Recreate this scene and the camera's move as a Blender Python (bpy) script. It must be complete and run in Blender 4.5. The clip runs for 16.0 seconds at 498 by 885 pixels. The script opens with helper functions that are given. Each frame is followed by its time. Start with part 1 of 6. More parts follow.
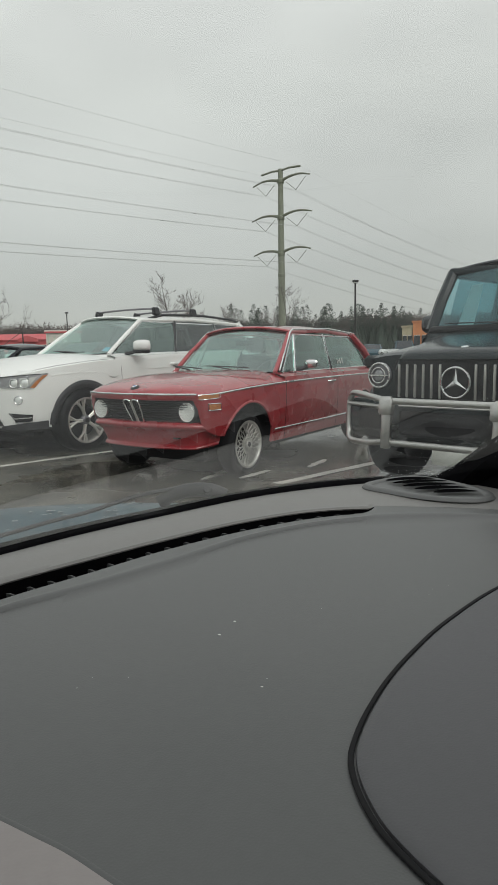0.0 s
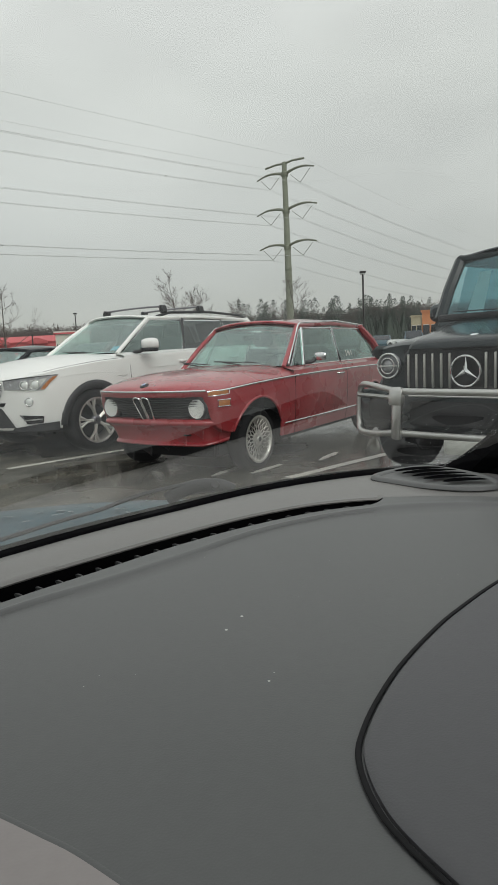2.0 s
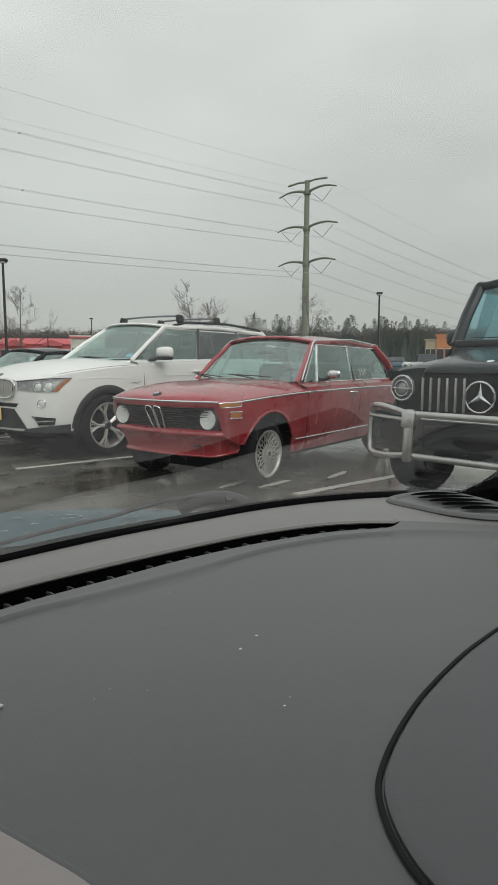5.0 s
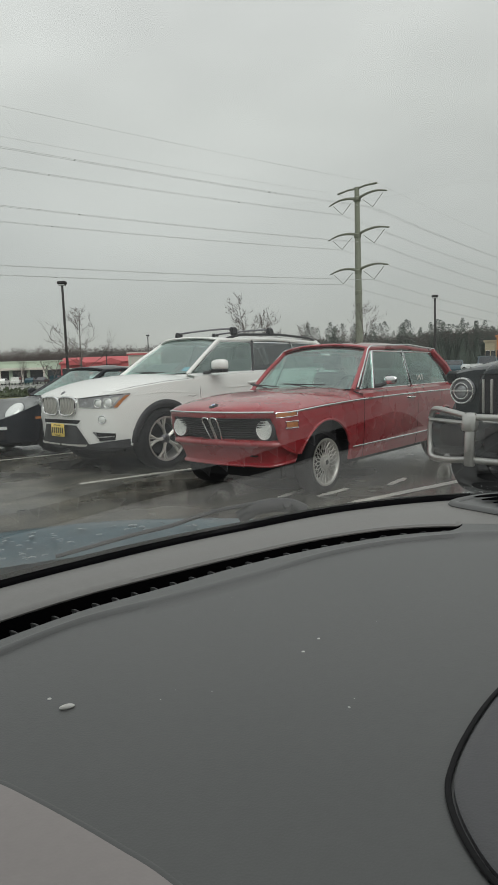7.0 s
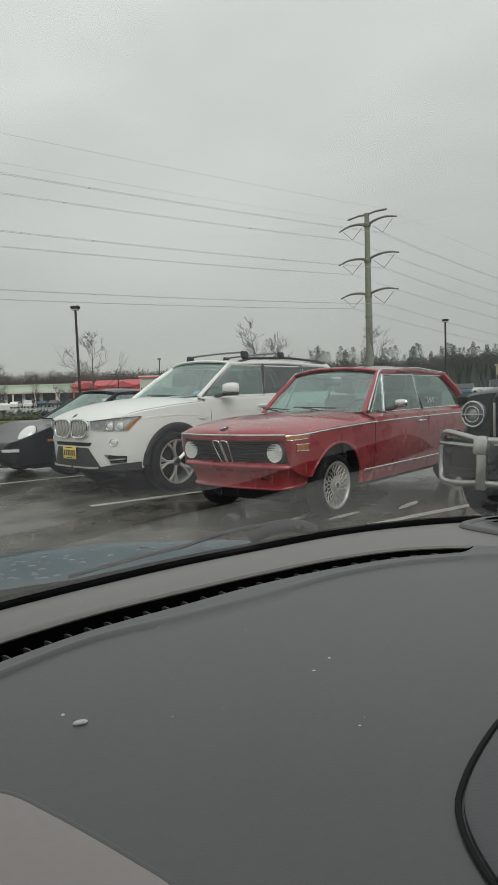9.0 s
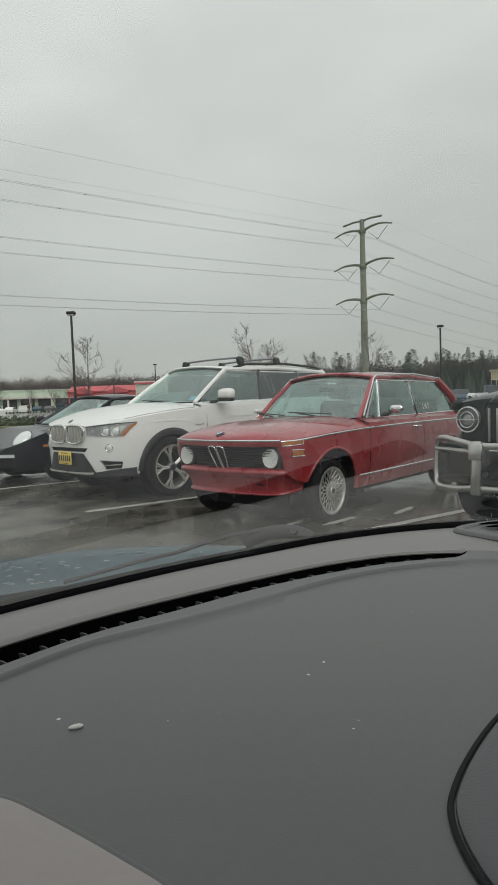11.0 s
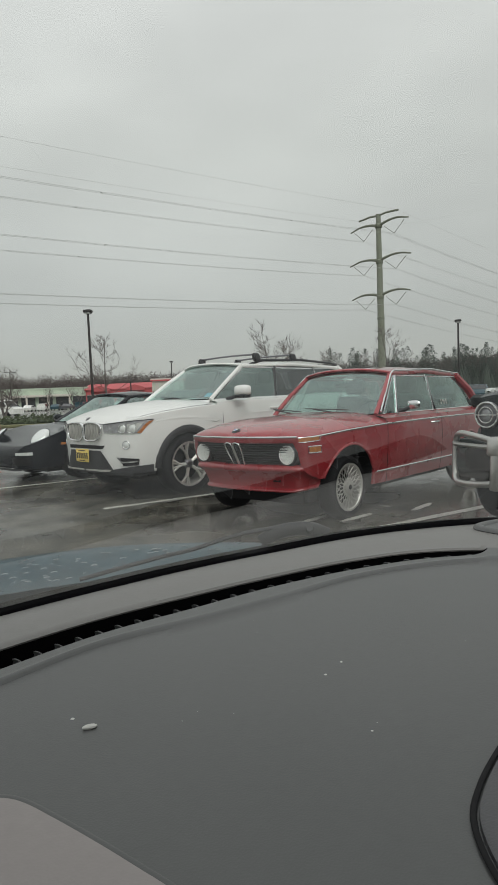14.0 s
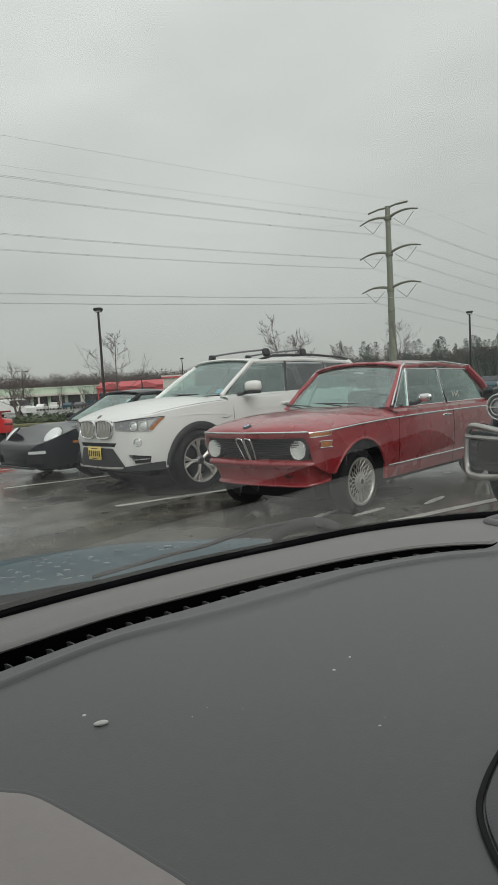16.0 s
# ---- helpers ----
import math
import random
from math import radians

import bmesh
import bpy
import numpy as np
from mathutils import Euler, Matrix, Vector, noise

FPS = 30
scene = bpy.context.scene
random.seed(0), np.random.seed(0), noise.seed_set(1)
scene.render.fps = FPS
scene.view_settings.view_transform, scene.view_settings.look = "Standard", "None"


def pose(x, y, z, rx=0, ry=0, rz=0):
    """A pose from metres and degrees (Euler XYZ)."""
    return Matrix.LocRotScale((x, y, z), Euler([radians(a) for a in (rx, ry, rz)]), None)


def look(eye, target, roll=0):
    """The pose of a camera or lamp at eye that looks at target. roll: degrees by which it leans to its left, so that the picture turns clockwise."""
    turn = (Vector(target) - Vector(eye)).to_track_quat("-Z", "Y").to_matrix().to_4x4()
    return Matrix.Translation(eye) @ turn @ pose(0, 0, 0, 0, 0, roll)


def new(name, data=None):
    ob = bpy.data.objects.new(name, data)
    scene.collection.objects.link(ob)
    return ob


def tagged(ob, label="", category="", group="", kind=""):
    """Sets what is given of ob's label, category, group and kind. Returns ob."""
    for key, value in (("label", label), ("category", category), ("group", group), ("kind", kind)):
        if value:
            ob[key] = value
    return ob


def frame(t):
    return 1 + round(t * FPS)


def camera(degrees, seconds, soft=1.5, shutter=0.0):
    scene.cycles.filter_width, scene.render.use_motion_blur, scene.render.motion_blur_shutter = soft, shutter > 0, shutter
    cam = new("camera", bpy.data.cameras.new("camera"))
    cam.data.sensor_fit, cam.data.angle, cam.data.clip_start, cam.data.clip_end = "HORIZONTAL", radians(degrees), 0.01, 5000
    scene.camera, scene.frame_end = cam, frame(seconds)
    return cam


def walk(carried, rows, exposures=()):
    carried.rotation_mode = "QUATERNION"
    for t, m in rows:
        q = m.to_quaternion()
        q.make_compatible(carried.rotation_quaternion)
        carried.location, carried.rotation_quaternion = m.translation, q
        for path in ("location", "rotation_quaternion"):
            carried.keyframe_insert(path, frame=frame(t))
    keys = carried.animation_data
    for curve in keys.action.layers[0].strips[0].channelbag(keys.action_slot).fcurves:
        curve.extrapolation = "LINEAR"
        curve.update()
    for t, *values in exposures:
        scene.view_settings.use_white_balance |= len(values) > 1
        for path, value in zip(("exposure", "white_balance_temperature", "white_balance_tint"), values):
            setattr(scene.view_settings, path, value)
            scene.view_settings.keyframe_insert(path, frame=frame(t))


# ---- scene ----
cam = camera(42.8, 16.0, soft=1.1)
EYE = 1.1434
walk(cam, [
    (0.0, pose(0.0044, -0.0015, 1.1517, 81.71, 1.17, -0.00)),
    (0.5, pose(-0.0021, -0.0025, 1.1491, 81.60, 0.48, 0.18)),
    (1.0, pose(-0.0091, -0.0125, 1.1490, 82.28, -0.52, -0.33)),
    (1.5, pose(0.0048, 0.0066, 1.1473, 82.26, 1.26, -0.37)),
    (2.0, pose(0.0130, 0.0030, 1.1492, 81.30, 2.96, 0.79)),
    (2.5, pose(0.0146, 0.0098, 1.1519, 80.14, 3.34, 1.08)),
    (3.0, pose(-0.0091, -0.0032, 1.1500, 81.79, -1.11, -0.12)),
    (3.5, pose(-0.0054, 0.0117, 1.1439, 82.74, -1.25, -0.52)),
    (3.7, pose(-0.0074, 0.0017, 1.1466, 83.40, -1.66, 0.57)),
    (5.8, pose(-0.0007, 0.0175, 1.1525, 82.26, 2.83, 4.72)),
    (6.0, pose(-0.0017, 0.0057, 1.1563, 83.82, 3.65, 6.02)),
    (6.5, pose(-0.0077, 0.0144, 1.1509, 82.14, 2.27, 6.98)),
    (7.0, pose(-0.0021, 0.0068, 1.1443, 83.57, 2.11, 6.84)),
    (7.5, pose(-0.0007, 0.0005, 1.1440, 84.45, 2.35, 7.38)),
    (8.0, pose(0.0003, -0.0021, 1.1435, 85.09, 2.45, 7.64)),
    (8.5, pose(-0.0002, -0.0026, 1.1427, 85.52, 2.51, 7.73)),
    (9.0, pose(-0.0016, -0.0045, 1.1428, 85.69, 2.06, 7.80)),
    (11.5, pose(-0.0001, -0.0095, 1.1432, 86.38, 1.93, 7.28)),
    (12.0, pose(-0.0041, -0.0072, 1.1431, 86.53, 1.32, 7.27)),
    (12.5, pose(-0.0041, -0.0093, 1.1442, 86.48, 1.19, 7.32)),
    (13.0, pose(-0.0043, -0.0066, 1.1432, 86.33, 1.33, 7.34)),
    (13.5, pose(-0.0002, -0.0103, 1.1459, 86.12, 1.68, 7.32)),
    (14.0, pose(-0.0002, 0.0008, 1.1418, 85.93, 2.42, 8.88)),
    (14.5, pose(0.0053, -0.0016, 1.1431, 85.80, 3.25, 9.55)),
    (15.0, pose(0.0061, -0.0023, 1.1439, 85.76, 3.31, 9.62)),
    (15.5, pose(0.0071, -0.0002, 1.1426, 85.66, 3.69, 9.74)),
    (16.0, pose(0.0055, -0.0020, 1.1441, 85.57, 3.32, 9.87)),
], [(0.0, 0.03), (3.7, 0.05), (7.0, -0.07), (16.0, -0.09)])

# ---------------------------------------------------------------- light: overcast sky, wide soft sun
world = bpy.data.worlds.new("world")
scene.world = world
world.use_nodes = True
wn, wl = world.node_tree.nodes, world.node_tree.links
wn.clear()
SUN_EL, SUN_ROT = radians(38), radians(150)
w_out, w_bg = wn.new("ShaderNodeOutputWorld"), wn.new("ShaderNodeBackground")
w_sky = wn.new("ShaderNodeTexSky")
w_sky.sky_type, w_sky.sun_disc, w_sky.sun_elevation, w_sky.sun_rotation = "NISHITA", False, SUN_EL, SUN_ROT
w_bw = wn.new("ShaderNodeRGBToBW")
w_co, w_sep = wn.new("ShaderNodeTexCoord"), wn.new("ShaderNodeSeparateXYZ")
w_ramp = wn.new("ShaderNodeValToRGB")
for e, (p, v) in zip([w_ramp.color_ramp.elements[0], w_ramp.color_ramp.elements[1], w_ramp.color_ramp.elements.new(0.12), w_ramp.color_ramp.elements.new(0.35)],
                     [(0.0, 0.455), (1.0, 1.45), (0.12, 0.47), (0.35, 0.59)]):
    e.position = p
    e.color = (v * 0.98, v * 1.0, v * 0.95, 1)
w_map = wn.new("ShaderNodeMapping")
w_map.inputs["Scale"].default_value = (1.6, 1.6, 4.2)
w_noise = wn.new("ShaderNodeTexNoise")
w_noise.inputs["Scale"].default_value, w_noise.inputs["Detail"].default_value, w_noise.inputs["Roughness"].default_value = 1.1, 5, 0.5
w_nr = wn.new("ShaderNodeMapRange")
w_nr.inputs["From Min"].default_value, w_nr.inputs["From Max"].default_value = 0.3, 0.7
w_nr.inputs["To Min"].default_value, w_nr.inputs["To Max"].default_value = 0.86, 1.12
w_mul = wn.new("ShaderNodeVectorMath"); w_mul.operation = "SCALE"
w_mix = wn.new("ShaderNodeMixRGB"); w_mix.inputs[0].default_value = 0.06
w_skm = wn.new("ShaderNodeVectorMath"); w_skm.operation = "SCALE"; w_skm.inputs["Scale"].default_value = 0.1
wl.new(w_co.outputs["Generated"], w_sep.inputs[0])
wl.new(w_sep.outputs["Z"], w_ramp.inputs[0])
wl.new(w_co.outputs["Generated"], w_map.inputs[0])
wl.new(w_map.outputs[0], w_noise.inputs["Vector"])
wl.new(w_noise.outputs[0], w_nr.inputs[0])
wl.new(w_ramp.outputs[0], w_mul.inputs[0])
wl.new(w_nr.outputs[0], w_mul.inputs["Scale"])
wl.new(w_sky.outputs[0], w_skm.inputs[0])
wl.new(w_mul.outputs[0], w_mix.inputs[1])
wl.new(w_skm.outputs[0], w_mix.inputs[2])
wl.new(w_mix.outputs[0], w_bg.inputs[0])
w_bg.inputs[1].default_value = 1.24
wl.new(w_bg.outputs[0], w_out.inputs[0])
sun = new("sun", bpy.data.lights.new("sun", "SUN"))
sun.data.energy, sun.data.angle, sun.data.color = 1.15, radians(40), (1, 0.98, 0.95)
sun.matrix_world = look((20, -34.6, 31.2), (0, 0, 0))


# ---------------------------------------------------------------- materials
def mat(name, color, rough=0.5, metal=0.0, var=0.12, scale=6.0, fine=0.0, fine_scale=120.0, coat=0.0, dirt=None, dirt_amt=0.0, spec=0.5, bump_scale=None, alpha=None):
    """Principled with two scales of variation; dirt: a second colour in blotches."""
    m = bpy.data.materials.new(name)
    m.use_nodes = True
    n, l = m.node_tree.nodes, m.node_tree.links
    b = n["Principled BSDF"]
    b.inputs["Roughness"].default_value, b.inputs["Metallic"].default_value = rough, metal
    b.inputs["Coat Weight"].default_value, b.inputs["Coat Roughness"].default_value = coat, 0.06
    b.inputs["Specular IOR Level"].default_value = spec
    co = n.new("ShaderNodeTexCoord")
    n1, n2 = n.new("ShaderNodeTexNoise"), n.new("ShaderNodeTexNoise")
    n1.inputs["Scale"].default_value, n1.inputs["Detail"].default_value = scale, 4
    n2.inputs["Scale"].default_value, n2.inputs["Detail"].default_value = fine_scale, 2
    l.new(co.outputs["Object"], n1.inputs["Vector"]); l.new(co.outputs["Object"], n2.inputs["Vector"])
    mr = n.new("ShaderNodeMapRange")
    mr.inputs["From Min"].default_value, mr.inputs["From Max"].default_value = 0.25, 0.75
    mr.inputs["To Min"].default_value, mr.inputs["To Max"].default_value = 1 - var, 1 + var
    l.new(n1.outputs[0], mr.inputs[0])
    mr2 = n.new("ShaderNodeMapRange")
    mr2.inputs["From Min"].default_value, mr2.inputs["From Max"].default_value = 0.25, 0.75
    mr2.inputs["To Min"].default_value, mr2.inputs["To Max"].default_value = 1 - var * 0.6, 1 + var * 0.6
    l.new(n2.outputs[0], mr2.inputs[0])
    mu = n.new("ShaderNodeMath"); mu.operation = "MULTIPLY"
    l.new(mr.outputs[0], mu.inputs[0]); l.new(mr2.outputs[0], mu.inputs[1])
    sc = n.new("ShaderNodeVectorMath"); sc.operation = "SCALE"
    sc.inputs[0].default_value = color
    l.new(mu.outputs[0], sc.inputs["Scale"])
    last = sc.outputs[0]
    if dirt:
        mx = n.new("ShaderNodeMixRGB")
        mx.inputs[2].default_value = (*dirt, 1)
        dr = n.new("ShaderNodeMapRange")
        dr.inputs["From Min"].default_value, dr.inputs["From Max"].default_value = 0.45, 0.75
        dr.inputs["To Max"].default_value = dirt_amt
        l.new(n1.outputs[0], dr.inputs[0]); l.new(dr.outputs[0], mx.inputs[0])
        l.new(last, mx.inputs[1]); last = mx.outputs[0]
    l.new(last, b.inputs["Base Color"])
    rr = n.new("ShaderNodeMapRange")
    rr.inputs["To Min"].default_value, rr.inputs["To Max"].default_value = max(0.02, rough - 0.08), min(1, rough + 0.08)
    l.new(n1.outputs[0], rr.inputs[0]); l.new(rr.outputs[0], b.inputs["Roughness"])
    if fine:
        bp = n.new("ShaderNodeBump")
        bp.inputs["Strength"].default_value, bp.inputs["Distance"].default_value = fine, 0.001
        if bump_scale:
            n3 = n.new("ShaderNodeTexVoronoi"); n3.inputs["Scale"].default_value = bump_scale
            l.new(co.outputs["Object"], n3.inputs["Vector"]); l.new(n3.outputs["Distance"], bp.inputs["Height"])
        else:
            l.new(n2.outputs[0], bp.inputs["Height"])
        l.new(bp.outputs[0], b.inputs["Normal"])
    return m


def glass(name, tint=(0.85, 0.93, 0.9), f0=0.08, gloss=(1, 1, 1), haze=0.0, haze_scale=3.0, streak=False, power=None):
    """Thin pane: see-through, with a Fresnel gloss and a thin film of haze."""
    m = bpy.data.materials.new(name)
    m.use_nodes = True
    n, l = m.node_tree.nodes, m.node_tree.links
    n.clear()
    out, tr, gl, mx, fr = (n.new("ShaderNode" + s) for s in ("OutputMaterial", "BsdfTransparent", "BsdfGlossy", "MixShader", "LayerWeight"))
    tr.inputs[0].default_value = (*tint, 1)
    gl.inputs["Roughness"].default_value = 0.015
    gl.inputs[0].default_value = (*gloss, 1)
    fr.inputs[0].default_value = 0.5
    pw, ml = n.new("ShaderNodeMath"), n.new("ShaderNodeMath")
    pw.operation, pw.inputs[1].default_value = "POWER", 5.0
    ml.operation, ml.inputs[1].default_value, ml.inputs[2].default_value = "MULTIPLY_ADD", 0.9, f0
    if power:
        pw.inputs[1].default_value, ml.inputs[1].default_value = power
    l.new(fr.outputs["Facing"], pw.inputs[0]); l.new(pw.outputs[0], ml.inputs[0])
    l.new(ml.outputs[0], mx.inputs[0]); l.new(tr.outputs[0], mx.inputs[1]); l.new(gl.outputs[0], mx.inputs[2])
    last = mx.outputs[0]
    if haze:
        di, m2, no, mr, co = (n.new("ShaderNode" + s) for s in ("BsdfTranslucent", "MixShader", "TexNoise", "MapRange", "TexCoord"))
        di.inputs[0].default_value = (0.8, 0.82, 0.82, 1)
        no.inputs["Scale"].default_value, no.inputs["Detail"].default_value = haze_scale, 6
        mr.inputs["From Min"].default_value, mr.inputs["From Max"].default_value = (0.5, 0.78) if streak else (0.3, 0.75)
        mr.inputs["To Min"].default_value, mr.inputs["To Max"].default_value = (haze * 0.5, haze * 5.0) if streak else (haze * 0.4, haze * 1.4)
        mp = n.new("ShaderNodeMapping")
        mp.inputs["Scale"].default_value = (3.2, 1.0, 1.0) if streak else (1, 1, 1)
        mp.inputs["Rotation"].default_value = (0, 0, radians(-18) if streak else 0)
        no.inputs["Distortion"].default_value = 0.6 if streak else 0.0
        l.new(co.outputs["Object"], mp.inputs["Vector"])
        l.new(mp.outputs[0], no.inputs["Vector"]); l.new(no.outputs[0], mr.inputs[0]); l.new(mr.outputs[0], m2.inputs[0])
        l.new(last, m2.inputs[1]); l.new(di.outputs[0], m2.inputs[2]); last = m2.outputs[0]
    l.new(last, out.inputs[0])
    return m


M_red = mat("red_paint", (0.33, 0.022, 0.030), 0.28, 0, 0.10, 2.5, coat=0.9, dirt=(0.38, 0.09, 0.09), dirt_amt=0.25)
M_white = mat("white_paint", (0.80, 0.81, 0.78), 0.3, 0, 0.03, 2.0, coat=0.6)
M_black = mat("black_paint", (0.010, 0.012, 0.016), 0.12, 0, 0.2, 3.0, coat=0.0, spec=0.22, fine=0.05, bump_scale=70)
M_gpaint = mat("black_wet_paint", (0.009, 0.017, 0.019), 0.20, 0, 0.15, 3.0, coat=0.2, spec=0.32, fine=0.10, bump_scale=90)
M_maroon = mat("maroon_paint", (0.11, 0.012, 0.02), 0.3, 0, 0.08, 2.0, coat=0.5)
M_scarlet = mat("scarlet_paint", (0.55, 0.02, 0.02), 0.3, 0, 0.08, 2.0, coat=0.5)
M_plastic = mat("black_plastic", (0.022, 0.023, 0.025), 0.55, 0, 0.15, 9, fine=0.2)
M_dark = mat("dark_interior", (0.012, 0.012, 0.013), 0.8, 0, 0.2, 8, spec=0.2)
M_seat = mat("dark_seat_cloth", (0.045, 0.047, 0.05), 0.85, 0, 0.2, 12, fine=0.3)
M_rubber = mat("tyre_rubber", (0.010, 0.010, 0.011), 0.75, 0, 0.2, 14, fine=0.3, spec=0.2)
M_lamphouse = mat("grey_lamp_housing", (0.34, 0.35, 0.36), 0.25, 0.3, 0.3, 22, coat=0.8)
M_chrome = mat("chrome", (0.78, 0.79, 0.79), 0.16, 1.0, 0.05, 10)
M_steel = mat("brushed_steel", (0.50, 0.50, 0.48), 0.34, 1.0, 0.1, 12)
M_alloy = mat("silver_alloy", (0.60, 0.59, 0.55), 0.35, 0.75, 0.1, 14)
M_alloyd = mat("dark_alloy", (0.16, 0.16, 0.17), 0.4, 0.8, 0.1, 14)
M_amber = mat("amber_lens", (0.42, 0.15, 0.04), 0.25, 0, 0.2, 30, coat=0.4)
M_lens = mat("clear_lamp_glass", (0.72, 0.75, 0.73), 0.12, 0.2, 0.08, 30, coat=1.0)
M_reflector = mat("lamp_reflector", (0.70, 0.72, 0.70), 0.22, 0.85, 0.15, 25)
M_milk = mat("milky_lamp_glass", (0.88, 0.89, 0.86), 0.25, 0, 0.06, 30, coat=0.5)
M_badge = mat("badge_blue", (0.02, 0.12, 0.40), 0.3)
M_plate = mat("plate_yellow", (0.88, 0.66, 0.15), 0.45, 0, 0.05, 20)
M_ink = mat("black_ink", (0.015, 0.015, 0.02), 0.6)
M_sticker = mat("blue_sticker", (0.06, 0.42, 0.62), 0.5)
M_paper = mat("white_paper", (0.72, 0.74, 0.68), 0.8)
M_glass = glass("car_glass", (0.58, 0.78, 0.73), 0.25, gloss=(0.80, 0.95, 0.91))
M_tint = glass("tinted_glass", (0.26, 0.31, 0.31), 0.15, gloss=(0.85, 0.9, 0.9))
M_glassblue = glass("blue_tinted_glass", (0.36, 0.58, 0.62), 0.14, gloss=(0.48, 0.74, 0.80))
M_lampglass = glass("fluted_lamp_glass", (0.97, 0.98, 0.97), 0.10, haze=0.16, haze_scale=40)
M_wind = glass("windscreen_glass", (0.93, 0.95, 0.94), 0.05, haze=0.006, haze_scale=3.0, streak=True, power=(3.2, 0.56))
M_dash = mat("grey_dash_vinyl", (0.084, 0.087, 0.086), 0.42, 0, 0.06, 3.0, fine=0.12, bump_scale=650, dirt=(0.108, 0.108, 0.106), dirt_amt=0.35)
# same vinyl as M_dash, its stronger light and grazing sheen painted in
M_strip = mat("dash_vinyl_painted_sheen", (0.158, 0.155, 0.148), 0.42, 0, 0.06, 3.0, fine=0.12, bump_scale=650)
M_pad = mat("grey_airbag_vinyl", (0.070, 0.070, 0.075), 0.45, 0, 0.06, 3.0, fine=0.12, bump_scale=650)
M_lowdash = mat("pale_grey_trim", (0.275, 0.25, 0.242), 0.5, 0, 0.05, 5, fine=0.1, bump_scale=500)
M_fin = mat("dark_slot_plastic", (0.035, 0.035, 0.036), 0.5, 0, 0.1, 20)
# near black for seals, joints and trim; also paints the shade inside slots
M_seal_and_shade = mat("black_seal_and_slot_shade", (0.0035, 0.0035, 0.004), 0.9, spec=0.0)
M_speck = mat("pale_speck", (0.58, 0.58, 0.55), 0.7)
M_hood = mat("blue_hood_paint", (0.025, 0.07, 0.09), 0.36, 0.1, 0.25, 14, coat=0.12, spec=0.35)
M_drop = mat("water_drop", (0.05, 0.10, 0.12), 0.04, 0, 0.05, 20, coat=1.0)
M_rain = mat("rain_speck", (0.75, 0.78, 0.78), 0.1, 0, 0.1, 200, coat=1.0)
M_line = mat("worn_white_line_paint", (0.62, 0.61, 0.55), 0.5, 0, 0.25, 7, fine=0.3, fine_scale=160, dirt=(0.12, 0.12, 0.11), dirt_amt=0.55)
M_pole = mat("weathered_steel_pole", (0.23, 0.25, 0.19), 0.7, 0.1, 0.15, 0.6, dirt=(0.15, 0.16, 0.11), dirt_amt=0.6)
M_lamp = mat("dark_bronze_lamp", (0.03, 0.028, 0.027), 0.5, 0.3, 0.15, 5)
M_wire = mat("aluminium_cable", (0.42, 0.43, 0.42), 0.6, 0.2)
M_bark = mat("grey_bark", (0.11, 0.095, 0.085), 0.9, 0, 0.25, 9, fine=0.5)
M_twig = mat("brown_twigs", (0.12, 0.10, 0.092), 0.95, 0, 0.25, 3)
M_needle = mat("pine_needles", (0.052, 0.072, 0.055), 0.85, 0, 0.25, 0.5)
M_hedge = mat("hedge_leaves", (0.055, 0.075, 0.032), 0.8, 0, 0.35, 2.5)
M_grass = mat("winter_grass", (0.16, 0.16, 0.075), 0.9, 0, 0.25, 2.0)
M_storegreen = mat("pale_green_cladding", (0.50, 0.60, 0.48), 0.7, 0, 0.08, 0.6)
M_storered = mat("red_cladding", (0.50, 0.10, 0.105), 0.7, 0, 0.1, 0.5)
M_cream = mat("cream_stucco", (0.62, 0.58, 0.52), 0.8, 0, 0.08, 0.8)
M_orange = mat("orange_stucco", (0.60, 0.24, 0.10), 0.8, 0, 0.1, 0.8)
M_tan = mat("tan_stucco", (0.45, 0.40, 0.27), 0.8, 0, 0.1, 0.8)
M_shop = mat("dark_shop_window", (0.03, 0.035, 0.04), 0.15, 0, 0.2, 1.0)
M_kerb = mat("concrete_kerb", (0.34, 0.33, 0.30), 0.85, 0, 0.15, 3, fine=0.4)


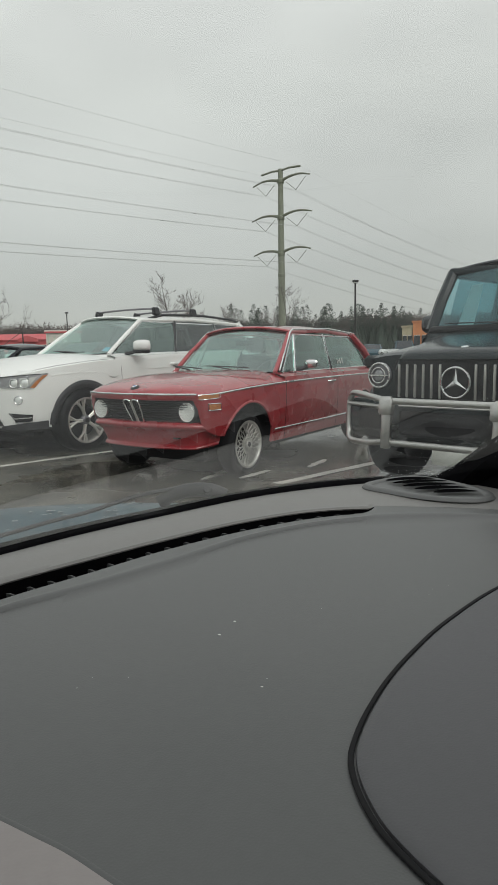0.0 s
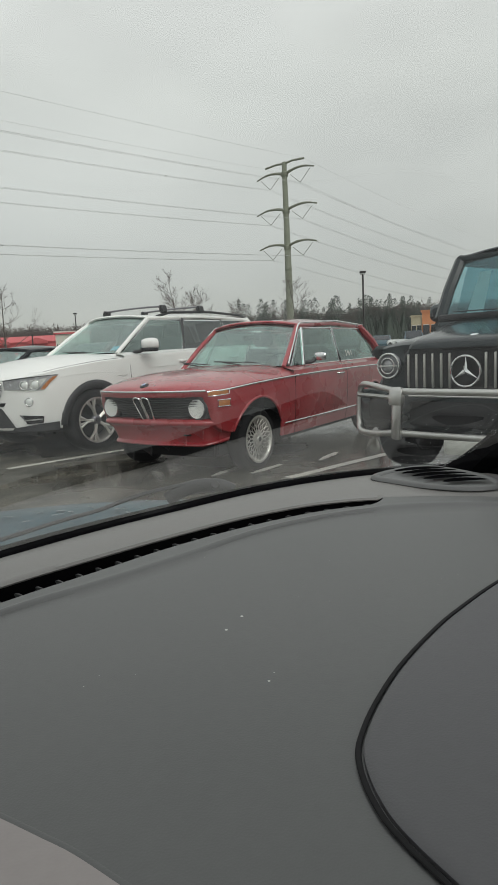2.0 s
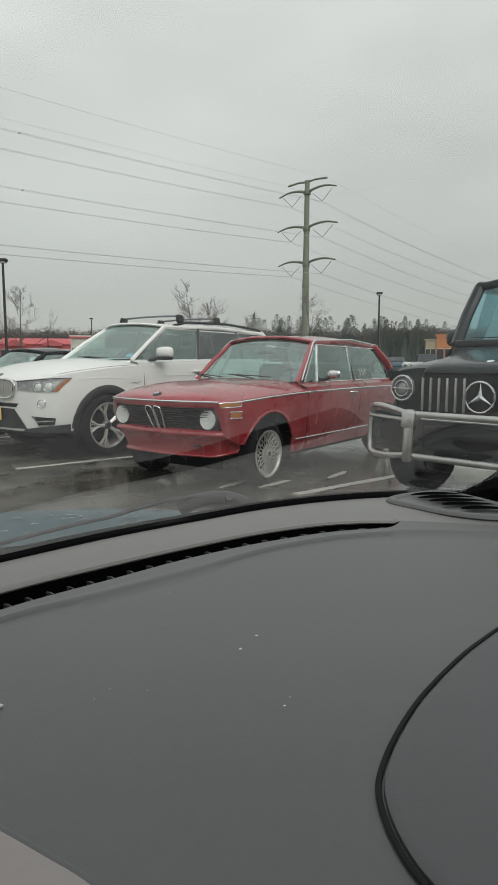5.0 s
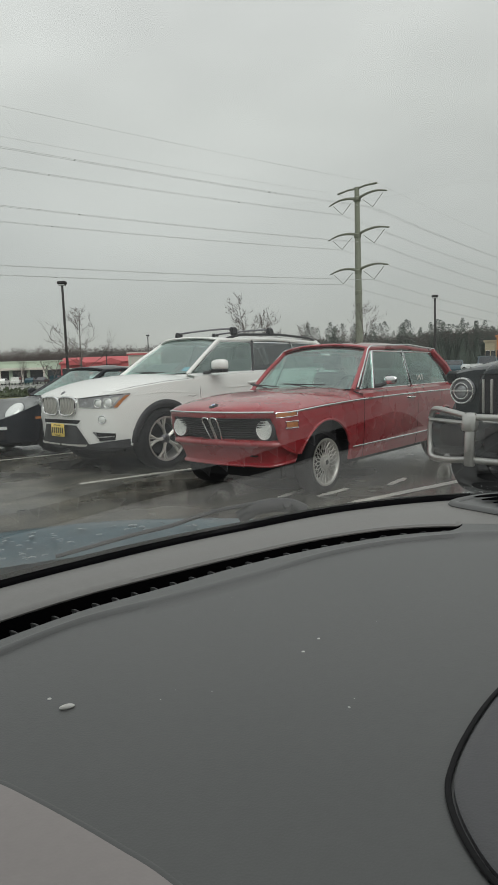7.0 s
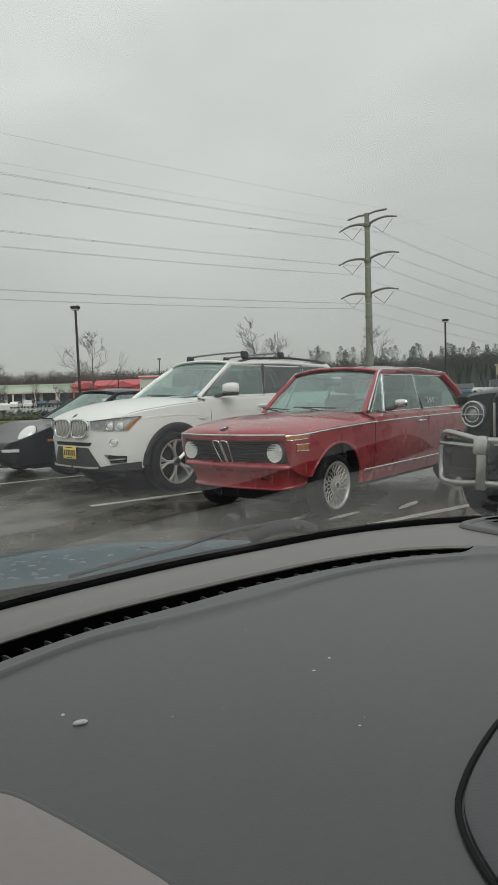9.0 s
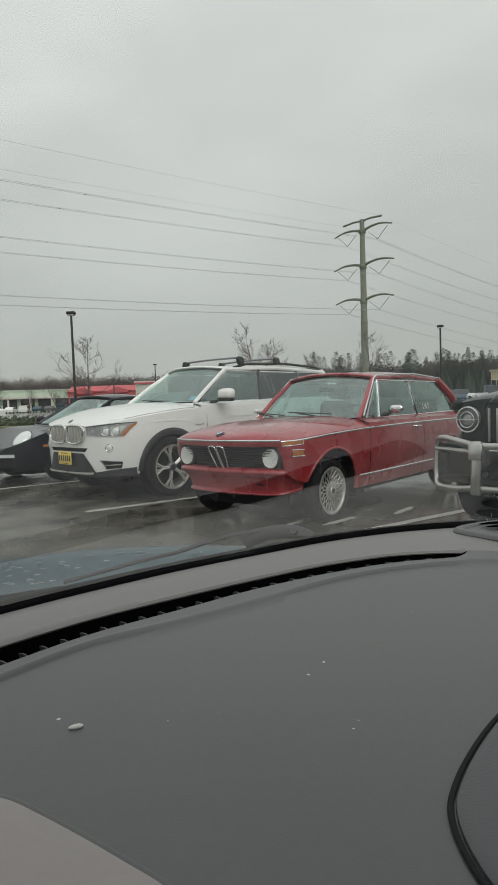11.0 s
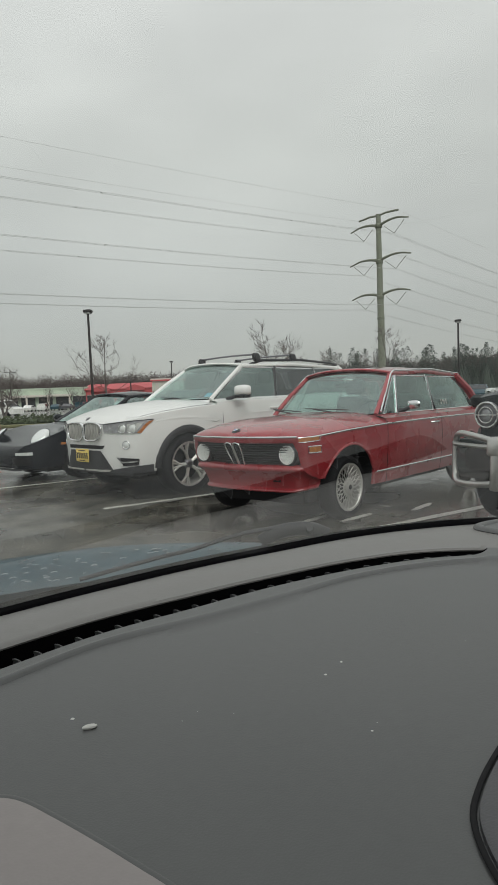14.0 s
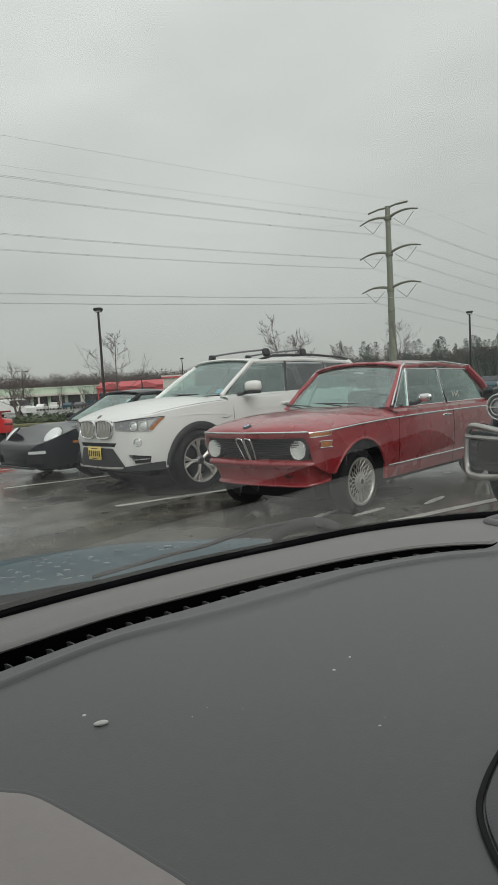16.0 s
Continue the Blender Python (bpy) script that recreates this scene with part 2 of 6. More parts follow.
def asphalt():
    m = bpy.data.materials.new("wet_asphalt")
    m.use_nodes = True
    n, l = m.node_tree.nodes, m.node_tree.links
    b = n["Principled BSDF"]
    co = n.new("ShaderNodeTexCoord")
    big, mid, grit = (n.new("ShaderNodeTexNoise") for _ in range(3))
    for q, s, d in ((big, 0.55, 4), (mid, 2.6, 5), (grit, 60, 6)):
        q.inputs["Scale"].default_value, q.inputs["Detail"].default_value = s, d
        l.new(co.outputs["Object"], q.inputs["Vector"])
    ramp = n.new("ShaderNodeValToRGB")
    ramp.color_ramp.elements[0].position, ramp.color_ramp.elements[0].color = 0.34, (0.040, 0.039, 0.033, 1)
    ramp.color_ramp.elements[1].position, ramp.color_ramp.elements[1].color = 0.66, (0.135, 0.128, 0.104, 1)
    l.new(mid.outputs[0], ramp.inputs[0])
    gr = n.new("ShaderNodeMapRange")
    gr.inputs["From Min"].default_value, gr.inputs["From Max"].default_value = 0.36, 0.66
    gr.inputs["To Min"].default_value, gr.inputs["To Max"].default_value = 0.1, 2.3
    l.new(grit.outputs[0], gr.inputs[0])
    sc = n.new("ShaderNodeVectorMath"); sc.operation = "SCALE"
    l.new(ramp.outputs[0], sc.inputs[0]); l.new(gr.outputs[0], sc.inputs["Scale"])
    l.new(sc.outputs[0], b.inputs["Base Color"])
    b.inputs["Specular IOR Level"].default_value = 0.7
    ro = n.new("ShaderNodeMapRange")      # puddles and damp patches
    ro.inputs["From Min"].default_value, ro.inputs["From Max"].default_value = 0.38, 0.60
    ro.inputs["To Min"].default_value, ro.inputs["To Max"].default_value = 0.06, 0.40
    l.new(big.outputs[0], ro.inputs[0])
    l.new(ro.outputs[0], b.inputs["Roughness"])
    bs = n.new("ShaderNodeMapRange")
    bs.inputs["From Min"].default_value, bs.inputs["From Max"].default_value = 0.38, 0.60
    bs.inputs["To Min"].default_value, bs.inputs["To Max"].default_value = 0.05, 0.42
    l.new(big.outputs[0], bs.inputs[0])
    bp = n.new("ShaderNodeBump"); bp.inputs["Distance"].default_value = 0.004
    l.new(bs.outputs[0], bp.inputs["Strength"]); l.new(grit.outputs[0], bp.inputs["Height"]); l.new(bp.outputs[0], b.inputs["Normal"])
    return m


M_asphalt = asphalt()


# ---------------------------------------------------------------- mesh helpers: a mesh is (verts, faces)
def part(name, vf, material, parent=None, label="", smooth=True):
    me = bpy.data.meshes.new(name)
    v, f = vf
    me.from_pydata([tuple(float(c) for c in q) for q in v], [], f)
    if smooth:
        me.shade_smooth()
        me.set_sharp_from_angle(angle=radians(42))
    me.materials.append(material)
    ob = new(name, me)
    if parent is not None:
        ob.parent = parent
    if label:
        ob["label"] = label
    return ob


def thing(name, m, label, category, group="", kind=""):
    ob = new(name)
    ob.matrix_world = m
    return tagged(ob, label, category, group, kind)


def join(*ms):
    V, F = [], []
    for v, f in ms:
        o = len(V)
        V += [tuple(q) for q in v]
        F += [tuple(i + o for i in q) for q in f]
    return V, F


def flip_y(vf):
    return [(x, -y, z) for x, y, z in vf[0]], [tuple(reversed(q)) for q in vf[1]]


def moved(vf, m):
    return [tuple(m @ Vector(q)) for q in vf[0]], vf[1]


def grid(P, wrap=False, skip=None):
    """Quads over an n x m array of points; wrap joins the last column to the first."""
    P = np.asarray(P, float)
    n, m, _ = P.shape
    F = []
    for i in range(n - 1):
        for j in range(m if wrap else m - 1):
            k = (j + 1) % m
            if skip is None or not skip((P[i, j] + P[i + 1, k]) / 2):
                F.append((i * m + j, i * m + k, (i + 1) * m + k, (i + 1) * m + j))
    return [tuple(q) for q in P.reshape(-1, 3)], F


def box(x0, x1, y0, y1, z0, z1, b=0.0):
    """A box with chamfered edges."""
    if b <= 0:
        V = [(x, y, z) for x in (x0, x1) for y in (y0, y1) for z in (z0, z1)]
        return V, [(0, 1, 3, 2), (4, 6, 7, 5), (0, 4, 5, 1), (2, 3, 7, 6), (0, 2, 6, 4), (1, 5, 7, 3)]
    rings = []
    for x, s in ((x0, b), (x0 + b, 0), (x1 - b, 0), (x1, b)):
        a, c, d, e = y0 + s, y1 - s, z0 + s, z1 - s
        k = b
        rings.append([(x, a + k, d), (x, c - k, d), (x, c, d + k), (x, c, e - k), (x, c - k, e), (x, a + k, e), (x, a, e - k), (x, a, d + k)])
    v, f = grid(rings, wrap=True)
    f += [tuple(range(7, -1, -1)), tuple(range(24, 32))]
    return v, f


def tube(path, r=0.01, n=8, ry=None, closed=False, taper=None):
    """A round or oval bar swept along a path; ry: half-size across, r: half-size upward."""
    P = [Vector(q) for q in path]
    rings = []
    for i, p in enumerate(P):
        a = P[i - 1] if (i > 0 or closed) else p
        b = P[(i + 1) % len(P)] if (i < len(P) - 1 or closed) else p
        d = (b - a).normalized()
        up = Vector((0, 0, 1)) if abs(d.z) < 0.95 else Vector((1, 0, 0))
        s = d.cross(up).normalized()
        u = s.cross(d)
        k = 1 if taper is None else taper[0] + (taper[1] - taper[0]) * i / max(1, len(P) - 1)
        rings.append([p + s * math.cos(2 * math.pi * j / n) * (ry or r) * k + u * math.sin(2 * math.pi * j / n) * r * k for j in range(n)])
    if closed:
        rings.append(rings[0])
    v, f = grid([[tuple(q) for q in rg] for rg in rings], wrap=True)
    if not closed:
        f += [tuple(range(n - 1, -1, -1)), tuple(range(len(v) - n, len(v)))]
    return v, f


def lathe(prof, n=40, axis="y"):
    """Turned about y: prof of (radius, along)."""
    R = []
    for r, a in prof:
        R.append([(r * math.cos(2 * math.pi * j / n), a, r * math.sin(2 * math.pi * j / n)) for j in range(n)])
    v, f = grid(R, wrap=True)
    if axis == "x":
        v = [(y, x, z) for x, y, z in v]
        f = [tuple(reversed(q)) for q in f]
    elif axis == "z":
        v = [(x, -z, y) for x, y, z in v]
    return v, f


def smooth_path(pts, k=6, closed=False):
    """Catmull-Rom through the points."""
    P = [np.array(q, float) for q in pts]
    n = len(P)
    out = []
    for i in range(n if closed else n - 1):
        p0 = P[i - 1] if (closed or i > 0) else 2 * P[0] - P[1]
        p1, p2 = P[i], P[(i + 1) % n]
        p3 = P[(i + 2) % n] if (closed or i + 2 < n) else 2 * p2 - p1
        for j in range(k):
            t = j / k
            out.append(tuple(0.5 * (2 * p1 + (p2 - p0) * t + (2 * p0 - 5 * p1 + 4 * p2 - p3) * t * t + (3 * p1 - p0 - 3 * p2 + p3) * t ** 3)))
    if not closed:
        out.append(tuple(P[-1]))
    return out


def slab(poly, off):
    """A flat polygon given a thickness along the vector off."""
    n = len(poly)
    o = Vector(off)
    V = [tuple(q) for q in poly] + [tuple(Vector(q) + o) for q in poly]
    return V, [tuple(range(n)), tuple(range(2 * n - 1, n - 1, -1))] + [(i, (i + 1) % n + 0, (i + 1) % n + n, i + n)[::-1] for i in range(n)]


def patch(a, b, c, d, nu=8, nv=4, bulge=(0, 0, 0)):
    """A four-cornered sheet a-b-c-d, bulging along a vector."""
    a, b, c, d, bu = (np.array(q, float) for q in (a, b, c, d, bulge))
    return grid([[(a * (1 - u) + b * u) * (1 - v) + (d * (1 - u) + c * u) * v + bu * 4 * (u * (1 - u) + v * (1 - v)) * 0.5
                  for u in np.linspace(0, 1, nu + 1)] for v in np.linspace(0, 1, nv + 1)])


# ---------------------------------------------------------------- ground, stall lines, far land
def ring_ground():
    """One sheet to the horizon, finer near the cars."""
    rad = [0, 3, 6, 10, 16, 26, 45, 80, 150, 300, 700, 2500]
    P = [[(r * math.sin(a), r * math.cos(a), 0) for a in np.linspace(0, 2 * math.pi, 48, endpoint=False)] for r in rad]
    return grid(P, wrap=True)


ground = tagged(part("ground", ring_ground(), M_asphalt, smooth=False), "wet dark asphalt car park with puddles", "ground", kind="structure")

LINE_DIR = Vector((0.745, 0.667, 0))
LINE_NRM = Vector((0.667, -0.745, 0))


def stall_line(ax, ay, length, lead=0.0):
    a = Vector((ax, ay, 0.004)) - LINE_DIR * lead
    b = Vector((ax, ay, 0.004)) + LINE_DIR * length
    w = LINE_NRM * 0.05
    n = 30
    rng = random.Random(int(ax * 100))
    L = [[tuple(a.lerp(b, i / n) - w * (1 + rng.uniform(-.15, .08))), tuple(a.lerp(b, i / n) + w * (1 + rng.uniform(-.15, .08)))] for i in range(n + 1)]
    return tagged(part("stall_line", grid(L), M_line, smooth=False), "worn white painted stall line on wet asphalt", "road marking", "stall lines", "structure")


stall_line(-2.66, 6.49, 5.2)
stall_line(-4.95, 8.26, 5.2, 0.1)
stall_line(0.22, 5.38, 5.2)
stall_line(2.2, 3.4, 5.2)
stall_line(-7.05, 10.2, 5.2)


def pale_mark(ax, ay, bx, by, w, seed):
    rng = random.Random(seed)
    a, b = Vector((ax, ay, 0.005)), Vector((bx, by, 0.005))
    n = Vector((-(b - a).y, (b - a).x, 0)).normalized()
    rows = []
    for i in range(9):
        k = w * math.sin(math.pi * (i + 0.6) / 9.2) ** 0.5
        p = a.lerp(b, i / 8)
        rows.append([tuple(p - n * k * rng.uniform(0.6, 1)), tuple(p + n * k * rng.uniform(0.6, 1))])
    return tagged(part("pale_ground_mark", grid(rows), M_line, smooth=False), "short pale mark on wet asphalt", "road marking", "worn paint marks", "structure")


# three short pale marks with ragged edges, in the stall line material
pale_mark(-0.45, 5.62, -0.21, 6.01, 0.05, 1)
pale_mark(-0.10, 5.65, 0.18, 6.01, 0.05, 2)
pale_mark(0.57, 6.14, 0.78, 6.54, 0.05, 3)


# ---------------------------------------------------------------- cars: x forward from the front axle, y to the car's left, z up
def cubic(xs, ys, q):
    """Smooth interpolation that does not overshoot (monotone slopes)."""
    xs, ys = np.array(xs, float), np.array(ys, float)
    h, d = np.diff(xs), np.diff(ys) / np.diff(xs)
    m = np.zeros(len(xs))
    m[0], m[-1] = d[0], d[-1]
    for i in range(1, len(xs) - 1):
        m[i] = 0 if d[i - 1] * d[i] <= 0 else 2 * d[i - 1] * d[i] / (d[i - 1] + d[i])
    i = np.clip(np.searchsorted(xs, q) - 1, 0, len(h) - 1)
    t = (q - xs[i]) / h[i]
    return ((2 * t ** 3 - 3 * t ** 2 + 1) * ys[i] + (t ** 3 - 2 * t ** 2 + t) * h[i] * m[i]
            + (-2 * t ** 3 + 3 * t ** 2) * ys[i + 1] + (t ** 3 - t ** 2) * h[i] * m[i + 1])


class Shell:
    """A car's lower body as a loft of sections. rows: x, lowest z, shoulder z, centre-top z, half width."""

    def __init__(self, rows, arches, bulge=0.05, crown=2.4, mid=0.5, crease=None):
        self.T = np.array(sorted(rows), float)
        self.arches, self.bulge, self.crown, self.mid, self.crease = arches, bulge, crown, mid, crease

    def at(self, x):
        T = self.T
        return [float(cubic(T[:, 0], T[:, k], min(max(x, T[0, 0]), T[-1, 0]))) for k in (1, 2, 3, 4)]

    def low(self, x):
        z = self.at(x)[0]
        for xa, za, ra in self.arches:
            if abs(x - xa) < ra:
                z = max(z, za + math.sqrt(max(0, ra * ra - (x - xa) ** 2)))
        return z

    def side(self, x, z, off=0.0):
        """The half width at height z."""
        lo, sh, _, w = self.at(x)
        t = (z - lo) / max(0.01, sh - lo)
        y = w - self.bulge * ((t - self.mid) / max(self.mid, 1 - self.mid)) ** 2
        if self.crease:
            zc, dy = self.crease
            if z < zc:
                y -= dy * min(1, (zc - z) / 0.05)
        return y + off

    def nose(self, y):
        """The front x at half width y, for lamps that wrap round the corner."""
        xs = np.linspace(self.T[-1, 0], self.T[-1, 0] - 0.75, 120)
        for x in xs:
            if self.at(x)[3] >= abs(y):
                return float(x)
        return float(xs[-1])

    def top(self, x, y):
        lo, sh, tp, w = self.at(x)
        ys = self.side(x, sh)
        return sh + (tp - sh) * (1 - min(1, abs(y) / ys) ** self.crown)

    def mesh(self, cabin=None):
        xs = set(np.linspace(self.T[0, 0], self.T[-1, 0], 70))
        xs |= set(np.linspace(self.T[-1, 0] - 0.35, self.T[-1, 0], 16))
        for xa, za, ra in self.arches:
            xs |= {xa - ra - 0.004, xa - ra + 0.001, xa + ra - 0.001, xa + ra + 0.004}
            xs |= {xa + ra * math.cos(a) for a in np.linspace(0.05, math.pi - 0.05, 26)}
        xs = sorted(x for x in xs if self.T[0, 0] <= x <= self.T[-1, 0])
        R = []
        for x in xs:
            lo, sh, tp, w = self.at(x)
            zl = min(self.low(x), sh - 0.02)
            sec = []
            for t in np.linspace(0, 1, 13):
                z = zl + (sh - zl) * t
                sec.append((x, self.side(x, z), z))
            ys = self.side(x, sh)
            for u in (0.985, 0.965, 0.94, 0.9, 0.84, 0.75, 0.62, 0.45, 0.25, 0.0):
                sec.append((x, ys * u, self.top(x, ys * u)))
            R.append(sec + [(a, -b, c) for a, b, c in reversed(sec[:-1])])
        sk = None
        if cabin:
            sk = lambda c: cabin[0] < c[0] < cabin[1] and abs(c[1]) < self.at(c[0])[3] - cabin[2] and c[2] > self.at(c[0])[1] - 0.005
        v, f = grid(R, skip=sk)
        n, m = len(R), len(R[0])
        f.append(tuple(range((n - 1) * m, n * m)))
        f.append(tuple(range(m - 1, -1, -1)))
        return v, f

    def arch_lip(self, xa, za, ra, r=0.014, off=0.004, wide=None):
        lo = self.at(xa)[0]
        a0 = math.asin(max(-1, min(1, (lo - za) / ra))) if lo > za - ra else -1.2
        P = []
        for a in np.linspace(a0, math.pi - a0, 28):
            x, z = xa + ra * math.cos(a), za + ra * math.sin(a)
            if z > self.at(x)[0] - 0.012:
                P.append((x, self.side(x, z) + off, z))
        return tube(P, r, 8, wide)

    def wrap(self, corners, off=0.006, nu=10, nv=5):
        """A sheet laid on the nose: corners (y, z) in order lower-in, lower-out, upper-out, upper-in."""
        a, b, c, d = (np.array(q, float) for q in corners)
        R = []
        for v in np.linspace(0, 1, nv + 1):
            row = []
            for u in np.linspace(0, 1, nu + 1):
                y, z = (a * (1 - u) + b * u) * (1 - v) + (d * (1 - u) + c * u) * v
                x = self.nose(y)
                row.append((x + off, y + off * 0.5 * (1 if y > 0 else -1), z))
            R.append(row)
        return grid(R)


def ring_frame(path, r=0.012, ry=None):
    return tube(path, r, 8, ry, closed=True)


def wheel(parent, x, y, radius, width, rim, style, side, m=None):
    """Tyre, rim and spokes; side +1 is the car's left."""
    w = new("wheel")
    w.parent = parent
    w.matrix_basis = pose(x, y, radius, 0, 0, 0 if side > 0 else 180)
    h = width / 2
    part("tyre", lathe([(rim - 0.01, -h + .01), (rim + 0.02, -h), (radius - 0.03, -h), (radius - 0.006, -h + .02), (radius, -h + .05), (radius, h - .05),
                        (radius - 0.006, h - .02), (radius - 0.03, h - 0.002), ((rim + radius) / 2 + 0.005, h + 0.004), (rim + 0.012, h), (rim - 0.012, h - .012)], 56), M_rubber, w)
    m = m or M_alloy
    part("rim", lathe([(rim - 0.02, -h), (rim - 0.03, h - .05), (rim - 0.022, h - 0.012), (rim - 0.012, h + 0.002), (rim + 0.004, h + 0.003), (rim + 0.006, h - 0.01)], 56), m, w)
    part("brake_disc", lathe([(0.0, h - 0.10), (rim * 0.72, h - 0.10), (rim * 0.72, h - 0.115)], 40), M_dark, w)
    if style == "lattice":
        sp = []
        for k in range(20):
            for s in (-1, 1):
                a0, a1 = 2 * math.pi * k / 20, 2 * math.pi * (k + s * 1.35) / 20
                r0, r1 = 0.062, rim - 0.018
                p = [(r * math.cos(a), yy, r * math.sin(a)) for r, a, yy in ((r0, a0, h - 0.016), ((r0 + r1) / 2, (a0 + a1) / 2, h - 0.02), (r1, a1, h - 0.008))]
                sp.append(tube(p, 0.0042, 5))
        part("lattice_spokes", join(*sp), m, w)
        part("hub_cap", lathe([(0.0, h + 0.006), (0.03, h + 0.005), (0.034, h - 0.002), (0.062, h - 0.006), (0.068, h - 0.03)], 30), m, w)
        part("hub_badge", lathe([(0.0, h + 0.009), (0.022, h + 0.008), (0.024, h + 0.004)], 20), M_plastic, w)
    else:
        sp = []
        nsp = 5
        for k in range(nsp):
            for s in (-1, 1):
                at = lambda r, o, y: (r * math.cos(2 * math.pi * (k + o * s) / nsp), y, r * math.sin(2 * math.pi * (k + o * s) / nsp))
                r1 = rim - 0.012
                sp.append(tube([at(0.045, 0.10, h - 0.028), at(rim * 0.45, 0.05, h - 0.020), at(rim * 0.62, 0.075, h - 0.014), at(r1, 0.20, h - 0.006)], 0.015, 6))
                sp.append(tube([at(rim * 0.50, 0.055, h - 0.026), at(rim * 0.8, 0.075, h - 0.020), at(r1, 0.085, h - 0.012)], 0.010, 6))
        part("spokes", join(*sp), m, w)
        part("hub_cap", lathe([(0.0, h - 0.004), (0.035, h - 0.006), (0.06, h - 0.02), (0.07, h - 0.045)], 30), M_alloyd, w)
        part("hub_badge", lathe([(0.0, h + 0.0), (0.026, h - 0.001), (0.028, h - 0.008)], 20), M_plastic, w)
    return w


def disc(x, y, z, r, depth=0.02, n=32, axis="x"):
    v, f = lathe([(0.0, depth), (r * 0.55, depth * 0.85), (r * 0.85, depth * 0.5), (r, 0.0), (r, -depth)], n, axis)
    return [(a + x, b + y, c + z) for a, b, c in v], f


def torus(x, y, z, r, rr, n=36, axis="x", sz=1.0):
    if axis == "x":
        P = [(x, y + r * math.cos(a), z + r * sz * math.sin(a)) for a in np.linspace(0, 2 * math.pi, n, endpoint=False)]
    else:
        P = [(x + r * math.cos(a), y, z + r * sz * math.sin(a)) for a in np.linspace(0, 2 * math.pi, n, endpoint=False)]
    return tube(P, rr, 8, closed=True)


def interior(parent, x_front, x_rear, half, belt, floor=0.45, roof=1.3, seats=True):
    """Dark tub, dashboard, seats and wheel seen through the panes."""
    part("cabin_floor", box(x_rear, x_front, -half, half, floor - 0.03, floor), M_dark, parent)
    part("dashboard", box(x_front - 0.30, x_front - 0.02, -half, half, floor, belt - 0.01, 0.04), M_dark, parent)
    for s in (1, -1):
        part("door_lining", box(x_rear, x_front, s * (half - 0.02), s * half, floor, belt - 0.02) if s > 0 else box(x_rear, x_front, -half, -half + 0.02, floor, belt - 0.02), M_dark, parent)
    part("steering_wheel", moved(torus(0, 0, 0, 0.185, 0.014), pose(x_front - 0.42, half * 0.5, belt - 0.02, 0, -25, 0)), M_dark, parent)
    if seats:
        for s in (1, -1):
            yc = s * half * 0.52
            part("seat", join(moved(box(-0.07, 0.07, -0.23, 0.23, -0.36, 0.30, 0.05), pose(x_front - 1.12, yc, belt - 0.10, 0, -14, 0)),
                              box(x_front - 1.1, x_front - 0.6, yc - 0.24, yc + 0.24, floor, floor + 0.17, 0.04)), M_seat, parent)
            part("headrest", moved(box(-0.05, 0.05, -0.13, 0.13, -0.08, 0.09, 0.035), pose(x_front - 1.22, yc, belt + 0.30, 0, -10, 0)), M_seat, parent)
        part("rear_bench", moved(box(-0.08, 0.08, -half + 0.1, half - 0.1, -0.35, 0.22, 0.05), pose(x_front - 1.98, 0, belt - 0.10, 0, -18, 0)), M_seat, parent)


